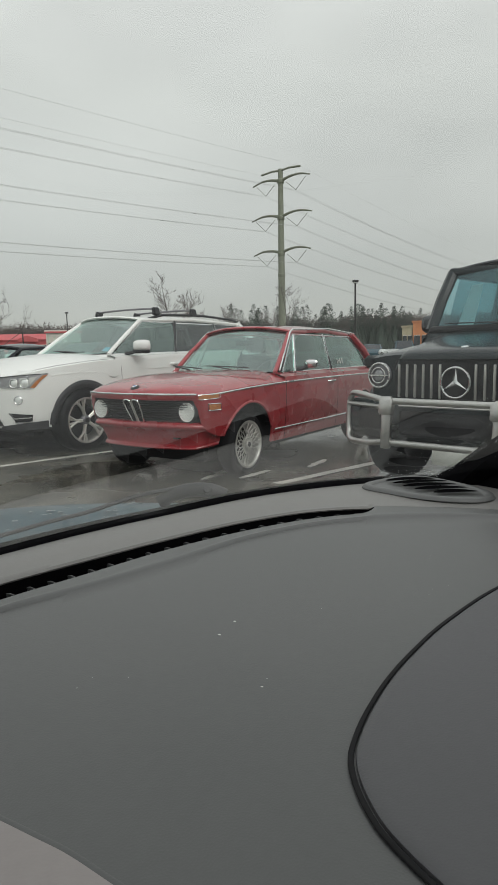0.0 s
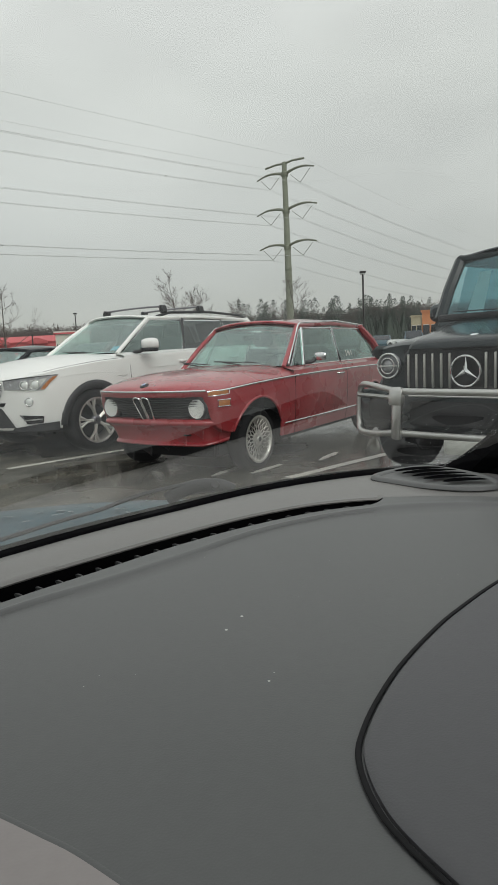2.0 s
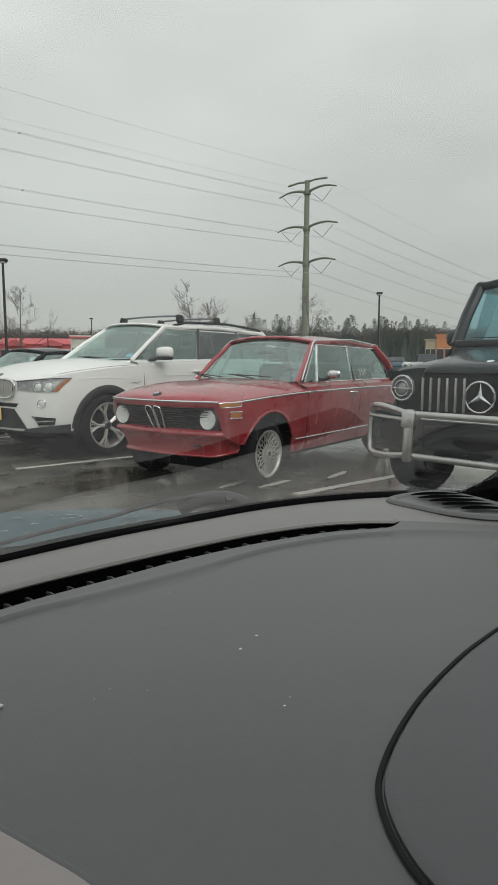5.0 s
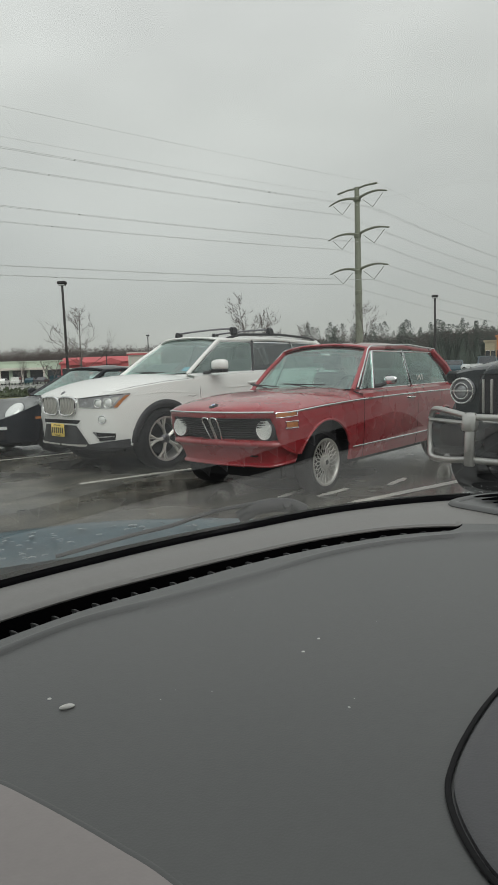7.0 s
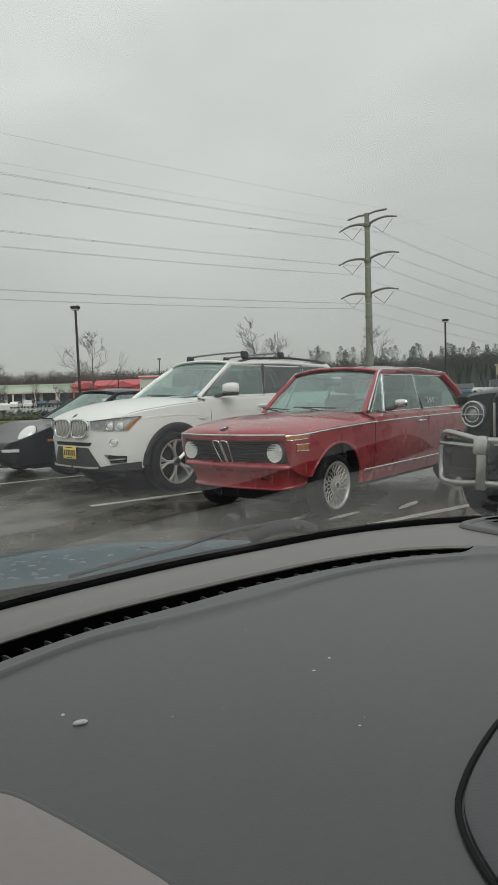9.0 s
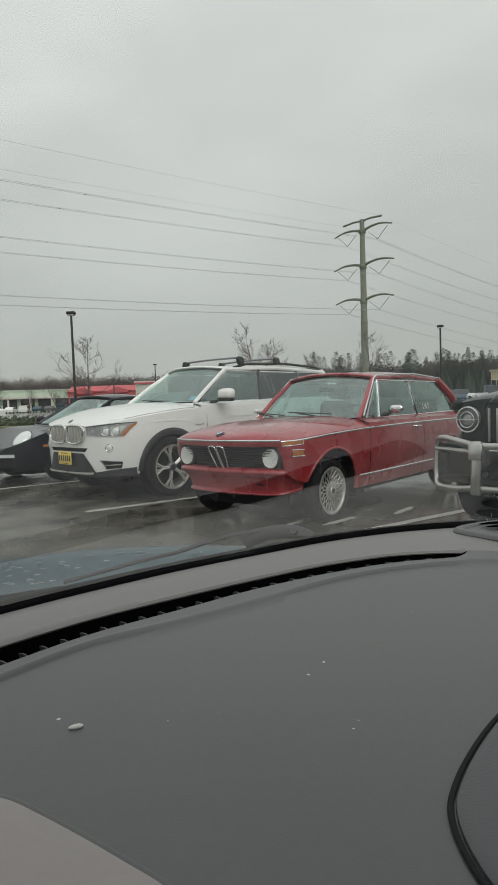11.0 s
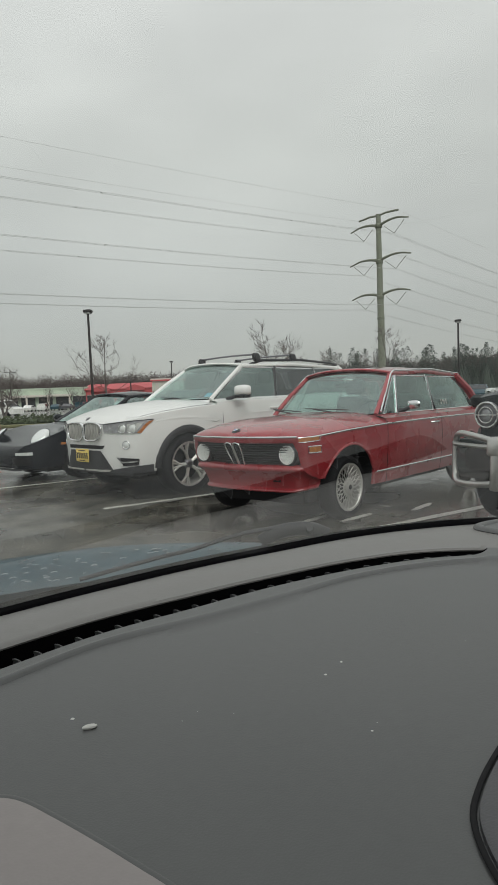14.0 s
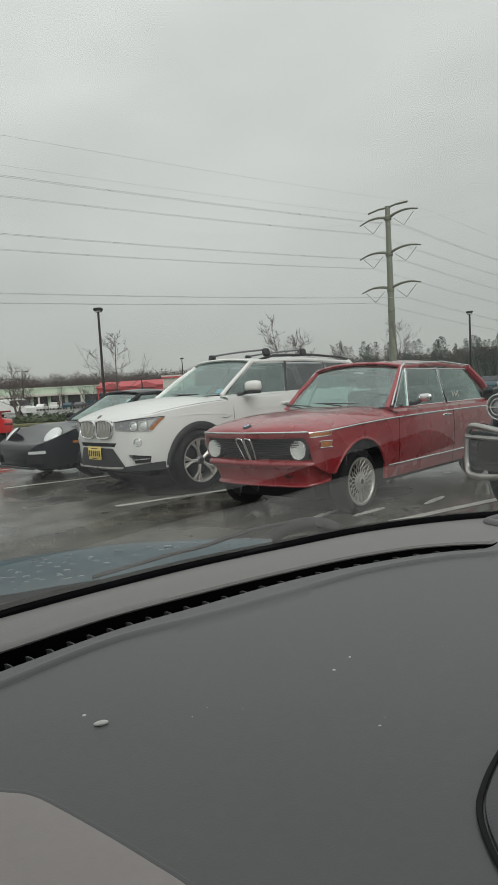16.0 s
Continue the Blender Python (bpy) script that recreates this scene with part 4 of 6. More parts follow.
# ---- white compact SUV
def suv():
    c = thing("suv", pose(-2.644, 8.057, 0, 0, 0, -128.0), "white compact SUV with roof bars and black wheel-arch cladding", "car", "parked cars")
    sh = Shell([(-3.75, 0.45, 1.0, 1.05, 0.66), (-3.6, 0.35, 1.07, 1.12, 0.80), (-2.8, 0.30, 1.12, 1.15, 0.91), (-1.6, 0.29, 1.10, 1.14, 0.915), (-0.65, 0.29, 1.075, 1.16, 0.915),
                (-0.2, 0.30, 1.055, 1.155, 0.912), (0.25, 0.31, 1.015, 1.122, 0.90), (0.48, 0.33, 0.985, 1.085, 0.865), (0.66, 0.34, 0.952, 1.035, 0.81), (0.78, 0.35, 0.928, 0.992, 0.70),
                (0.84, 0.36, 0.915, 0.962, 0.57), (0.875, 0.365, 0.905, 0.938, 0.45), (0.895, 0.37, 0.895, 0.92, 0.38)],
               [(0.0, 0.37, 0.445), (-2.81, 0.37, 0.445)], 0.035, 2.6, 0.6)
    part("body", sh.mesh((-3.5, -0.66, 0.12)), M_white, c)
    interior(c, -0.62, -3.2, 0.76, 1.12, 0.6)
    part("underbody", box(-3.5, 0.55, -0.62, 0.62, 0.22, 0.66), M_dark, c)
    for xa in (0.0, -2.81):
        for s in (1, -1):
            part("wheel_well", box(xa - 0.44, xa + 0.44, min(s * 0.60, s * 0.67), max(s * 0.60, s * 0.67), 0.25, 0.82), M_dark, c)
            lip = sh.arch_lip(xa, 0.37, 0.430, 0.045, 0.000, 0.014)
            part("arch_cladding", lip if s > 0 else flip_y(lip), M_plastic, c, "black plastic wheel-arch cladding")
            wheel(c, xa + 0.01, s * 0.80, 0.368, 0.245, 0.268, "spoke", s)
    for s in (1, -1):
        part("sill_cladding", grid([[(x, s * (sh.side(x, z) + 0.012), z) for x in np.linspace(-0.42, -2.40, 14)] for z in (0.28, 0.36, 0.43)]), M_plastic, c)
        part("kidney_panel", sh.wrap([(s * 0.03, 0.72), (s * 0.36, 0.72), (s * 0.385, 0.905), (s * 0.025, 0.905)], 0.008), M_dark, c)
        kp = [(sh.nose(y) + 0.020 - 0.10 * max(0, z - 0.86), s * y, z) for y, z in smooth_path([(0.024, 0.74), (0.018, 0.82), (0.026, 0.885), (0.10, 0.912), (0.30, 0.910), (0.385, 0.880), (0.398, 0.81), (0.355, 0.735), (0.26, 0.703), (0.09, 0.701)], 4, True)]
        k = part("kidney_frame", tube(kp, 0.011, 8, 0.016, closed=True), M_chrome, c, "chrome kidney grille surround")
        for j in range(9):
            y = 0.058 + j * 0.037
            part("grille_bar", tube([(sh.nose(y) + 0.012, s * y, 0.712), (sh.nose(y) + 0.026, s * y, 0.80), (sh.nose(y) + 0.008, s * y, 0.905)], 0.010, 6, 0.007), M_alloy, k)
        h = part("headlight", sh.wrap([(s * 0.425, 0.800), (s * 0.825, 0.782), (s * 0.868, 0.932), (s * 0.415, 0.888)], 0.006, 16, 6), M_lamphouse, c, "headlight with twin round lamps and amber corner")
        for y, r in ((0.690, 0.046), (0.775, 0.052)):
            part("lamp_ring", moved(torus(0, 0, 0, r, 0.007), pose(sh.nose(y) + 0.016, s * y, 0.838, 0, 0, s * 38)), M_reflector, h)
            part("lamp_lens", moved(disc(0, 0, 0, r - 0.006, 0.016), pose(sh.nose(y) + 0.008, s * y, 0.838, 0, 0, s * 38)), M_lens, h)
        part("lamp_bowl", sh.wrap([(s * 0.725, 0.800), (s * 0.80, 0.795), (s * 0.838, 0.905), (s * 0.735, 0.892)], 0.009, 6, 4), M_reflector, h)
        part("corner_reflector", sh.wrap([(s * 0.806, 0.786), (s * 0.826, 0.784), (s * 0.868, 0.925), (s * 0.855, 0.918)], 0.012, 6, 4), M_amber, h)
        part("lamp_brow", sh.wrap([(s * 0.41, 0.886), (s * 0.866, 0.931), (s * 0.869, 0.940), (s * 0.40, 0.897)], 0.009, 14, 2), M_plastic, h)
        part("lamp_sill", sh.wrap([(s * 0.42, 0.790), (s * 0.822, 0.773), (s * 0.826, 0.784), (s * 0.42, 0.801)], 0.009, 14, 2), M_reflector, h)
        f_ = part("fog_lamp", moved(disc(0, 0, 0, 0.040, 0.012), pose(sh.nose(0.715) + 0.006, s * 0.715, 0.652, 0, 0, s * 38)), M_lens, c)
        part("fog_ring", moved(torus(0, 0, 0, 0.044, 0.008), pose(sh.nose(0.715) + 0.008, s * 0.715, 0.652, 0, 0, s * 38)), M_chrome, f_)
        part("lower_duct", sh.wrap([(s * 0.675, 0.405), (s * 0.806, 0.414), (s * 0.812, 0.488), (s * 0.63, 0.508)], 0.006), M_dark, c)
        part("duct_bar", sh.wrap([(s * 0.655, 0.440), (s * 0.807, 0.449), (s * 0.807, 0.462), (s * 0.645, 0.455)], 0.014, 8, 1), M_chrome, c)
        part("duct_fin", sh.wrap([(s * 0.60, 0.502), (s * 0.67, 0.440), (s * 0.68, 0.444), (s * 0.62, 0.514)], 0.013, 6, 1), M_alloyd, c)
        part("bumper_cladding", sh.wrap([(s * 0.40, 0.325), (s * 0.862, 0.318), (s * 0.862, 0.412), (s * 0.52, 0.362)], 0.010, 16, 3), M_plastic, c)
        part("skid_trim", sh.wrap([(s * 0.005, 0.338), (s * 0.50, 0.340), (s * 0.53, 0.366), (s * 0.005, 0.356)], 0.026, 10, 2), M_alloy, c, "silver skid trim")
        part("front_door_gap", tube([(-0.56, s * (sh.side(-0.56, 0.32 + 0.66 * t) + 0.000), 0.32 + 0.66 * t) for t in np.linspace(0, 1, 10)], 0.003, 5), M_seal_and_shade, c)
        part("rear_door_gap", tube([(-1.62, s * (sh.side(-1.62, 0.32 + 0.7 * t) + 0.000), 0.32 + 0.7 * t) for t in np.linspace(0, 1, 10)], 0.005, 5), M_seal_and_shade, c)
        for x in (-1.41, -2.45):
            part("door_handle", tube([(x, s * 0.885, 0.985), (x - 0.02, s * 0.925, 0.99), (x - 0.2, s * 0.93, 0.995), (x - 0.22, s * 0.885, 0.995)], 0.017, 8), M_white, c)
        part("side_vent", tube([(-0.36, s * (sh.side(-0.36, 0.86) + 0.002), 0.87), (-0.44, s * (sh.side(-0.44, 0.86) + 0.004), 0.855), (-0.50, s * (sh.side(-0.48, 0.86) + 0.002), 0.875)], 0.006, 6, 0.004), M_steel, c)
        part("roof_rail_bar", tube([(-1.35, s * 0.60, 1.60), (-1.6, s * 0.605, 1.655), (-2.4, s * 0.60, 1.665), (-3.1, s * 0.58, 1.625), (-3.25, s * 0.57, 1.60)], 0.018, 8), M_plastic, c)
        seam_y = lambda x: s * sh.side(x, sh.at(x)[1]) * 0.955
        part("hood_seam", tube([(x, seam_y(x), sh.top(x, seam_y(x)) + 0.0005) for x in np.linspace(0.60, -0.42, 18)], 0.003, 5), M_seal_and_shade, c)
        part("wing_crease", tube([(x, s * (sh.side(x, 0.90) + 0.0), 0.885 + 0.045 * math.sin(math.pi * (x + 0.56) / 1.2)) for x in np.linspace(0.44, -0.54, 16)], 0.010, 6, 0.003), M_white, c)
        part("shoulder_line", tube([(x, s * (sh.side(x, 0.94) + 0.0), 0.935 + 0.02 * (-x / 3)) for x in np.linspace(-0.9, -3.3, 16)], 0.010, 6, 0.005), M_white, c)
    part("lower_grille", sh.wrap([(-0.55, 0.350), (0.55, 0.350), (0.36, 0.583), (-0.36, 0.583)], 0.007, 24, 4), M_plastic, c, "black lower intake")
    part("upper_slot", sh.wrap([(-0.39, 0.603), (0.39, 0.603), (0.43, 0.646), (-0.43, 0.646)], 0.007, 20, 2), M_dark, c)
    part("skirt", box(-0.45, 0.72, -0.70, 0.70, 0.27, 0.40, 0.03), M_plastic, c)
    pl = part("number_plate", box(0.924, 0.932, -0.19, 0.12, 0.440, 0.598, 0.004), M_plate, c, "yellow number plate with plain dark bars")
    for k in range(6):
        y = 0.085 - 0.048 * k
        part("plate_bar", box(0.933, 0.935, y - 0.013, y + 0.013, 0.482, 0.552), M_ink, pl, smooth=False)
    part("plate_mount", box(0.885, 0.925, -0.13, 0.06, 0.47, 0.57, 0.01), M_plastic, pl)
    part("plate_strip", box(0.933, 0.935, -0.115, 0.045, 0.574, 0.584), M_ink, pl, smooth=False)
    part("plate_strip", box(0.933, 0.935, -0.10, 0.03, 0.452, 0.461), M_ink, pl, smooth=False)
    part("hood_badge", moved(disc(0, 0, 0, 0.034, 0.006, 28, "z"), pose(0.845, 0, 0.962, 0, 35, 0)), M_alloyd, c, "round hood badge")
    greenhouse(c, M_white, dict(ws_b=(-0.50, 0.745, 1.135), ws_t=(-1.17, 0.61, 1.575), rr_t=(-3.25, 0.585, 1.55), rr_b=(-3.58, 0.72, 1.16),
                                shell=sh, rise=0.02, arc=0.035, crown=0.035, ws_bow=0.14, panes=[(0.018, 0.375, 0.012, 0.30), (0.39, 0.70, 0.32, 0.70), (0.715, 0.90, 0.72, 0.92)],
                                posts=[(0.383, 0.31, 0.03), (0.707, 0.71, 0.02)], tint_from=0.2, rear_r=0.06), M_glass, side_glass=M_tint, trim=M_chrome, post_r=0.027)
    for s in (1,):
        mirror(c, -0.79, s * 1.03, 1.235, s, M_white, 0.25, 0.145, 0.15)
        part("mirror_base", box(-0.86, -0.725, s * 1.03 - 0.105, s * 1.03 + 0.105, 1.138, 1.182, 0.016), M_plastic, c, "black lower mirror shell")
    for x in (-1.48, -2.22):
        b = part("roof_bar", tube([(x, y, 1.735 + 0.012 * (1 - (y / 0.62) ** 2)) for y in np.linspace(-0.60, 0.60, 9)], 0.014, 8, 0.035), M_alloyd, c, "dark roof-rack cross bar")
        for s in (1, -1):
            part("bar_foot", moved(box(-0.06, 0.06, -0.035, 0.035, -0.055, 0.055, 0.02), pose(x, s * 0.60, 1.70, s * 12, 0, 0)), M_plastic, b)
    part("toll_sticker", patch((-0.575, 0.52, 1.175), (-0.56, 0.66, 1.17), (-0.63, 0.65, 1.22), (-0.65, 0.51, 1.225)), M_sticker, c, "small blue and white sticker inside the windscreen", smooth=False)
    wipers(c, [((-0.38, 0.25, 1.155), (-0.43, -0.1, 1.18), ((-0.40, 0.4, 1.165), (-0.41, -0.25, 1.185)))])
    return c


# ---- black boxy off-roader with a steel bull bar
def offroader():
    c = thing("off_roader", pose(1.968, 5.158, 0, 0, 0, -134.2), "wet black boxy off-road car with a polished steel bull bar", "car", "parked cars")
    sh = Shell([(-3.75, 0.45, 1.10, 1.12, 0.84), (-3.6, 0.40, 1.12, 1.14, 0.86), (-0.75, 0.40, 1.14, 1.18, 0.87), (-0.40, 0.42, 1.13, 1.22, 0.865), (0.30, 0.45, 1.09, 1.15, 0.845),
                (0.50, 0.48, 1.075, 1.12, 0.80), (0.56, 0.50, 1.06, 1.095, 0.76)],
               [(0.0, 0.42, 0.50), (-2.89, 0.42, 0.50)], 0.02, 5, 0.6)
    part("body", sh.mesh((-3.6, -0.55, 0.10)), M_gpaint, c)
    interior(c, -0.5, -3.4, 0.74, 1.12, 0.7)
    part("underbody", box(-3.6, 0.45, -0.60, 0.60, 0.34, 0.75), M_dark, c)
    for xa in (0.0, -2.89):
        for s in (1, -1):
            part("wheel_well", box(xa - 0.5, xa + 0.5, min(s * 0.58, s * 0.64), max(s * 0.58, s * 0.64), 0.35, 0.95), M_dark, c)
            lip = sh.arch_lip(xa, 0.42, 0.49, 0.035, 0.035, 0.055)
            part("arch_flare", lip if s > 0 else flip_y(lip), M_gpaint, c)
            wheel(c, xa, s * 0.81, 0.40, 0.275, 0.27, "spoke", s, M_plastic)
    # wings beside the hood, raised, with turn lamps
    for s in (1, -1):
        part("wing_top", box(-0.45, 0.54, min(s * 0.56, s * 0.90), max(s * 0.56, s * 0.90), 0.98, 1.085, 0.04), M_gpaint, c)
        part("turn_lamp", box(0.22, 0.46, min(s * 0.70, s * 0.80), max(s * 0.70, s * 0.80), 1.08, 1.135, 0.022), M_lens, c)
        h = part("headlight", disc(0.565, s * 0.69, 0.925, 0.105, 0.03), M_alloyd, c, "round headlight with a bright ring")
        part("lamp_ring", torus(0.588, s * 0.69, 0.925, 0.098, 0.009), M_reflector, h)
        part("lamp_lens", disc(0.582, s * 0.69, 0.925, 0.05, 0.02), M_lamphouse, h)
        part("inner_ring", torus(0.600, s * 0.69, 0.925, 0.062, 0.005), M_reflector, h)
        part("lamp_bar", box(0.592, 0.602, s * 0.69 - 0.09, s * 0.69 + 0.09, 0.921, 0.930), M_reflector, h)
        part("bumper_duct", box(0.69, 0.735, min(s * 0.50, s * 0.80), max(s * 0.50, s * 0.80), 0.50, 0.68, 0.03), M_dark, c)
        mirror(c, -0.60, s * 0.89, 1.36, s, M_gpaint, 0.16, 0.17, 0.14)
    hood_z = lambda x: float(cubic([-0.46, -0.1, 0.25, 0.48, 0.57, 0.605, 0.612], [1.285, 1.238, 1.180, 1.136, 1.110, 1.078, 1.040], x))
    rows = []
    for x in list(np.linspace(-0.46, 0.48, 14)) + [0.52, 0.55, 0.575, 0.592, 0.603, 0.609, 0.612]:
        half = 0.62 - 0.10 * (x + 0.46) / 1.07
        row = []
        for u in (1.0, 1.0, 0.995, 0.98, 0.955, 0.92, 0.86, 0.7, 0.5, 0.25, 0):
            e = max(0, (u - 0.84) / 0.16)
            row.append((x, half * (u + 0.0), hood_z(x) + 0.012 * (1 - u * u) - 0.075 * e ** 2.4 - (0.06 if not row else 0)))
        rows.append(row + [(a, -b, z) for a, b, z in reversed(row[:-1])])
    part("hood", grid(rows), M_gpaint, c, "wet black hood with rounded shoulders")
    part("hood_seam", tube([(0.618, y, 1.052) for y in np.linspace(-0.51, 0.51, 9)], 0.005, 6), M_seal_and_shade, c)
    part("hood_badge", moved(disc(0, 0, 0, 0.030, 0.006, 24, "z"), pose(0.50, 0, 1.146, 0, 14, 0)), M_chrome, c, "small round chrome hood badge")
    gr = part("grille", box(0.54, 0.60, -0.545, 0.545, 0.74, 1.055, 0.02), M_dark, c, "black grille with upright chrome bars")
    for k in range(15):
        y = -0.49 + k * 0.07
        if abs(y) > 0.12:
            part("grille_bar", box(0.598, 0.622, y - 0.007, y + 0.007, 0.755, 1.015, 0.004), M_alloy, gr)
    em = part("emblem", torus(0.642, 0, 0.882, 0.113, 0.009), M_chrome, c, "large chrome ring emblem with three spokes")
    part("emblem_back", disc(0.622, 0, 0.882, 0.108, 0.008), M_dark, em)
    for a in (90, 210, 330):
        ca, sa = math.cos(radians(a)), math.sin(radians(a))
        v = [(0.648, -0.020 * sa, 0.882 + 0.020 * ca), (0.648, 0.020 * sa, 0.882 - 0.020 * ca), (0.64, 0.108 * ca, 0.882 + 0.108 * sa), (0.660, 0.006 * ca, 0.882 + 0.006 * sa), (0.636, 0, 0.882)]
        part("emblem_spoke", (v, [(0, 2, 3), (3, 2, 1), (0, 1, 4), (0, 4, 2), (1, 2, 4), (0, 3, 1)]), M_chrome, em, smooth=False)
    part("bumper", box(0.45, 0.71, -0.93, 0.93, 0.43, 0.74, 0.05), M_gpaint, c)
    part("bumper_grille", box(0.70, 0.725, -0.42, 0.42, 0.47, 0.66, 0.015), M_dark, c)
    part("bumper_line", tube([(0.728, -0.42, 0.70), (0.728, 0.42, 0.70)], 0.008, 6), M_steel, c)
    part("number_plate", box(0.74, 0.75, -0.12, 0.19, 0.27, 0.38, 0.004), M_paper, c, "pale number plate, blank")
    # bull bar: two uprights, a long hoop and side loops
    bar = new("bull_bar")
    bar.parent = c
    bar["label"] = "polished steel bull bar"
    part("upper_bar", tube([(0.86, y, 0.745) for y in (-0.50, 0, 0.50)], 0.026, 10), M_steel, bar)
    part("lower_bar", tube([(0.86, y, 0.425) for y in (-0.50, 0, 0.50)], 0.026, 10), M_steel, bar)
    for s in (1, -1):
        loop = smooth_path([(0.86, s * 0.48, 0.425), (0.82, s * 0.66, 0.405), (0.76, s * 0.84, 0.405), (0.70, s * 0.905, 0.47), (0.68, s * 0.915, 0.63), (0.68, s * 0.905, 0.73), (0.72, s * 0.84, 0.785), (0.80, s * 0.66, 0.775), (0.86, s * 0.48, 0.750)], 5)
        part("side_loop", tube(loop, 0.026, 10), M_steel, bar)
        part("side_bar", tube([(0.86, s * 0.50, 0.70), (0.79, s * 0.70, 0.70), (0.70, s * 0.90, 0.70)], 0.018, 8), M_steel, bar)
        part("upright", moved(box(-0.025, 0.025, -0.04, 0.04, -0.22, 0.18, 0.012), pose(0.875, s * 0.435, 0.60, 0, -4, 0)), M_steel, bar)
        part("upright_head", moved(box(-0.035, 0.035, -0.055, 0.055, -0.065, 0.065, 0.012), pose(0.878, s * 0.435, 0.705, 0, -8, 0)), M_steel, bar)
        part("bracket", tube([(0.84, s * 0.48, 0.52), (0.66, s * 0.46, 0.52)], 0.025, 8), M_steel, bar)
    greenhouse(c, M_gpaint, dict(ws_b=(-0.40, 0.765, 1.29), ws_t=(-0.68, 0.70, 1.825), rr_t=(-3.60, 0.69, 1.86), rr_b=(-3.72, 0.78, 1.16),
                                 shell=sh, rise=0.02, crown=0.05, ws_bow=0.02, panes=[(0.10, 0.38, 0.06, 0.36), (0.40, 0.66, 0.39, 0.65), (0.69, 0.95, 0.68, 0.96)],
                                 posts=[(0.39, 0.375, 0.04), (0.675, 0.665, 0.04)], tint_from=0.3, rear_r=0.06), M_glassblue, side_glass=M_tint, post_r=0.052)
    part("scuttle", box(-0.52, -0.36, -0.80, 0.80, 1.10, 1.285, 0.03), M_gpaint, c)
    part("screen_base", tube([(-0.375, y, 1.302) for y in np.linspace(-0.76, 0.76, 9)], 0.030, 8, 0.022), M_plastic, c, "black lower windscreen frame")
    part("screen_head", tube([(-0.662, y, 1.835) for y in np.linspace(-0.70, 0.70, 9)], 0.034, 8, 0.03), M_gpaint, c)
    part("dash_paper", patch((-0.52, -0.58, 1.30), (-0.52, -0.42, 1.30), (-0.66, -0.40, 1.70), (-0.66, -0.50, 1.70)), M_paper, c, "white sheet behind the windscreen", smooth=False)
    wipers(c, [((-0.345, 0.10, 1.30), (-0.36, -0.20, 1.345), ((-0.36, 0.05, 1.345), (-0.375, -0.62, 1.352))), ((-0.345, 0.5, 1.30), (-0.36, 0.2, 1.345), ((-0.36, 0.6, 1.345), (-0.375, 0.10, 1.352)))])
    return c


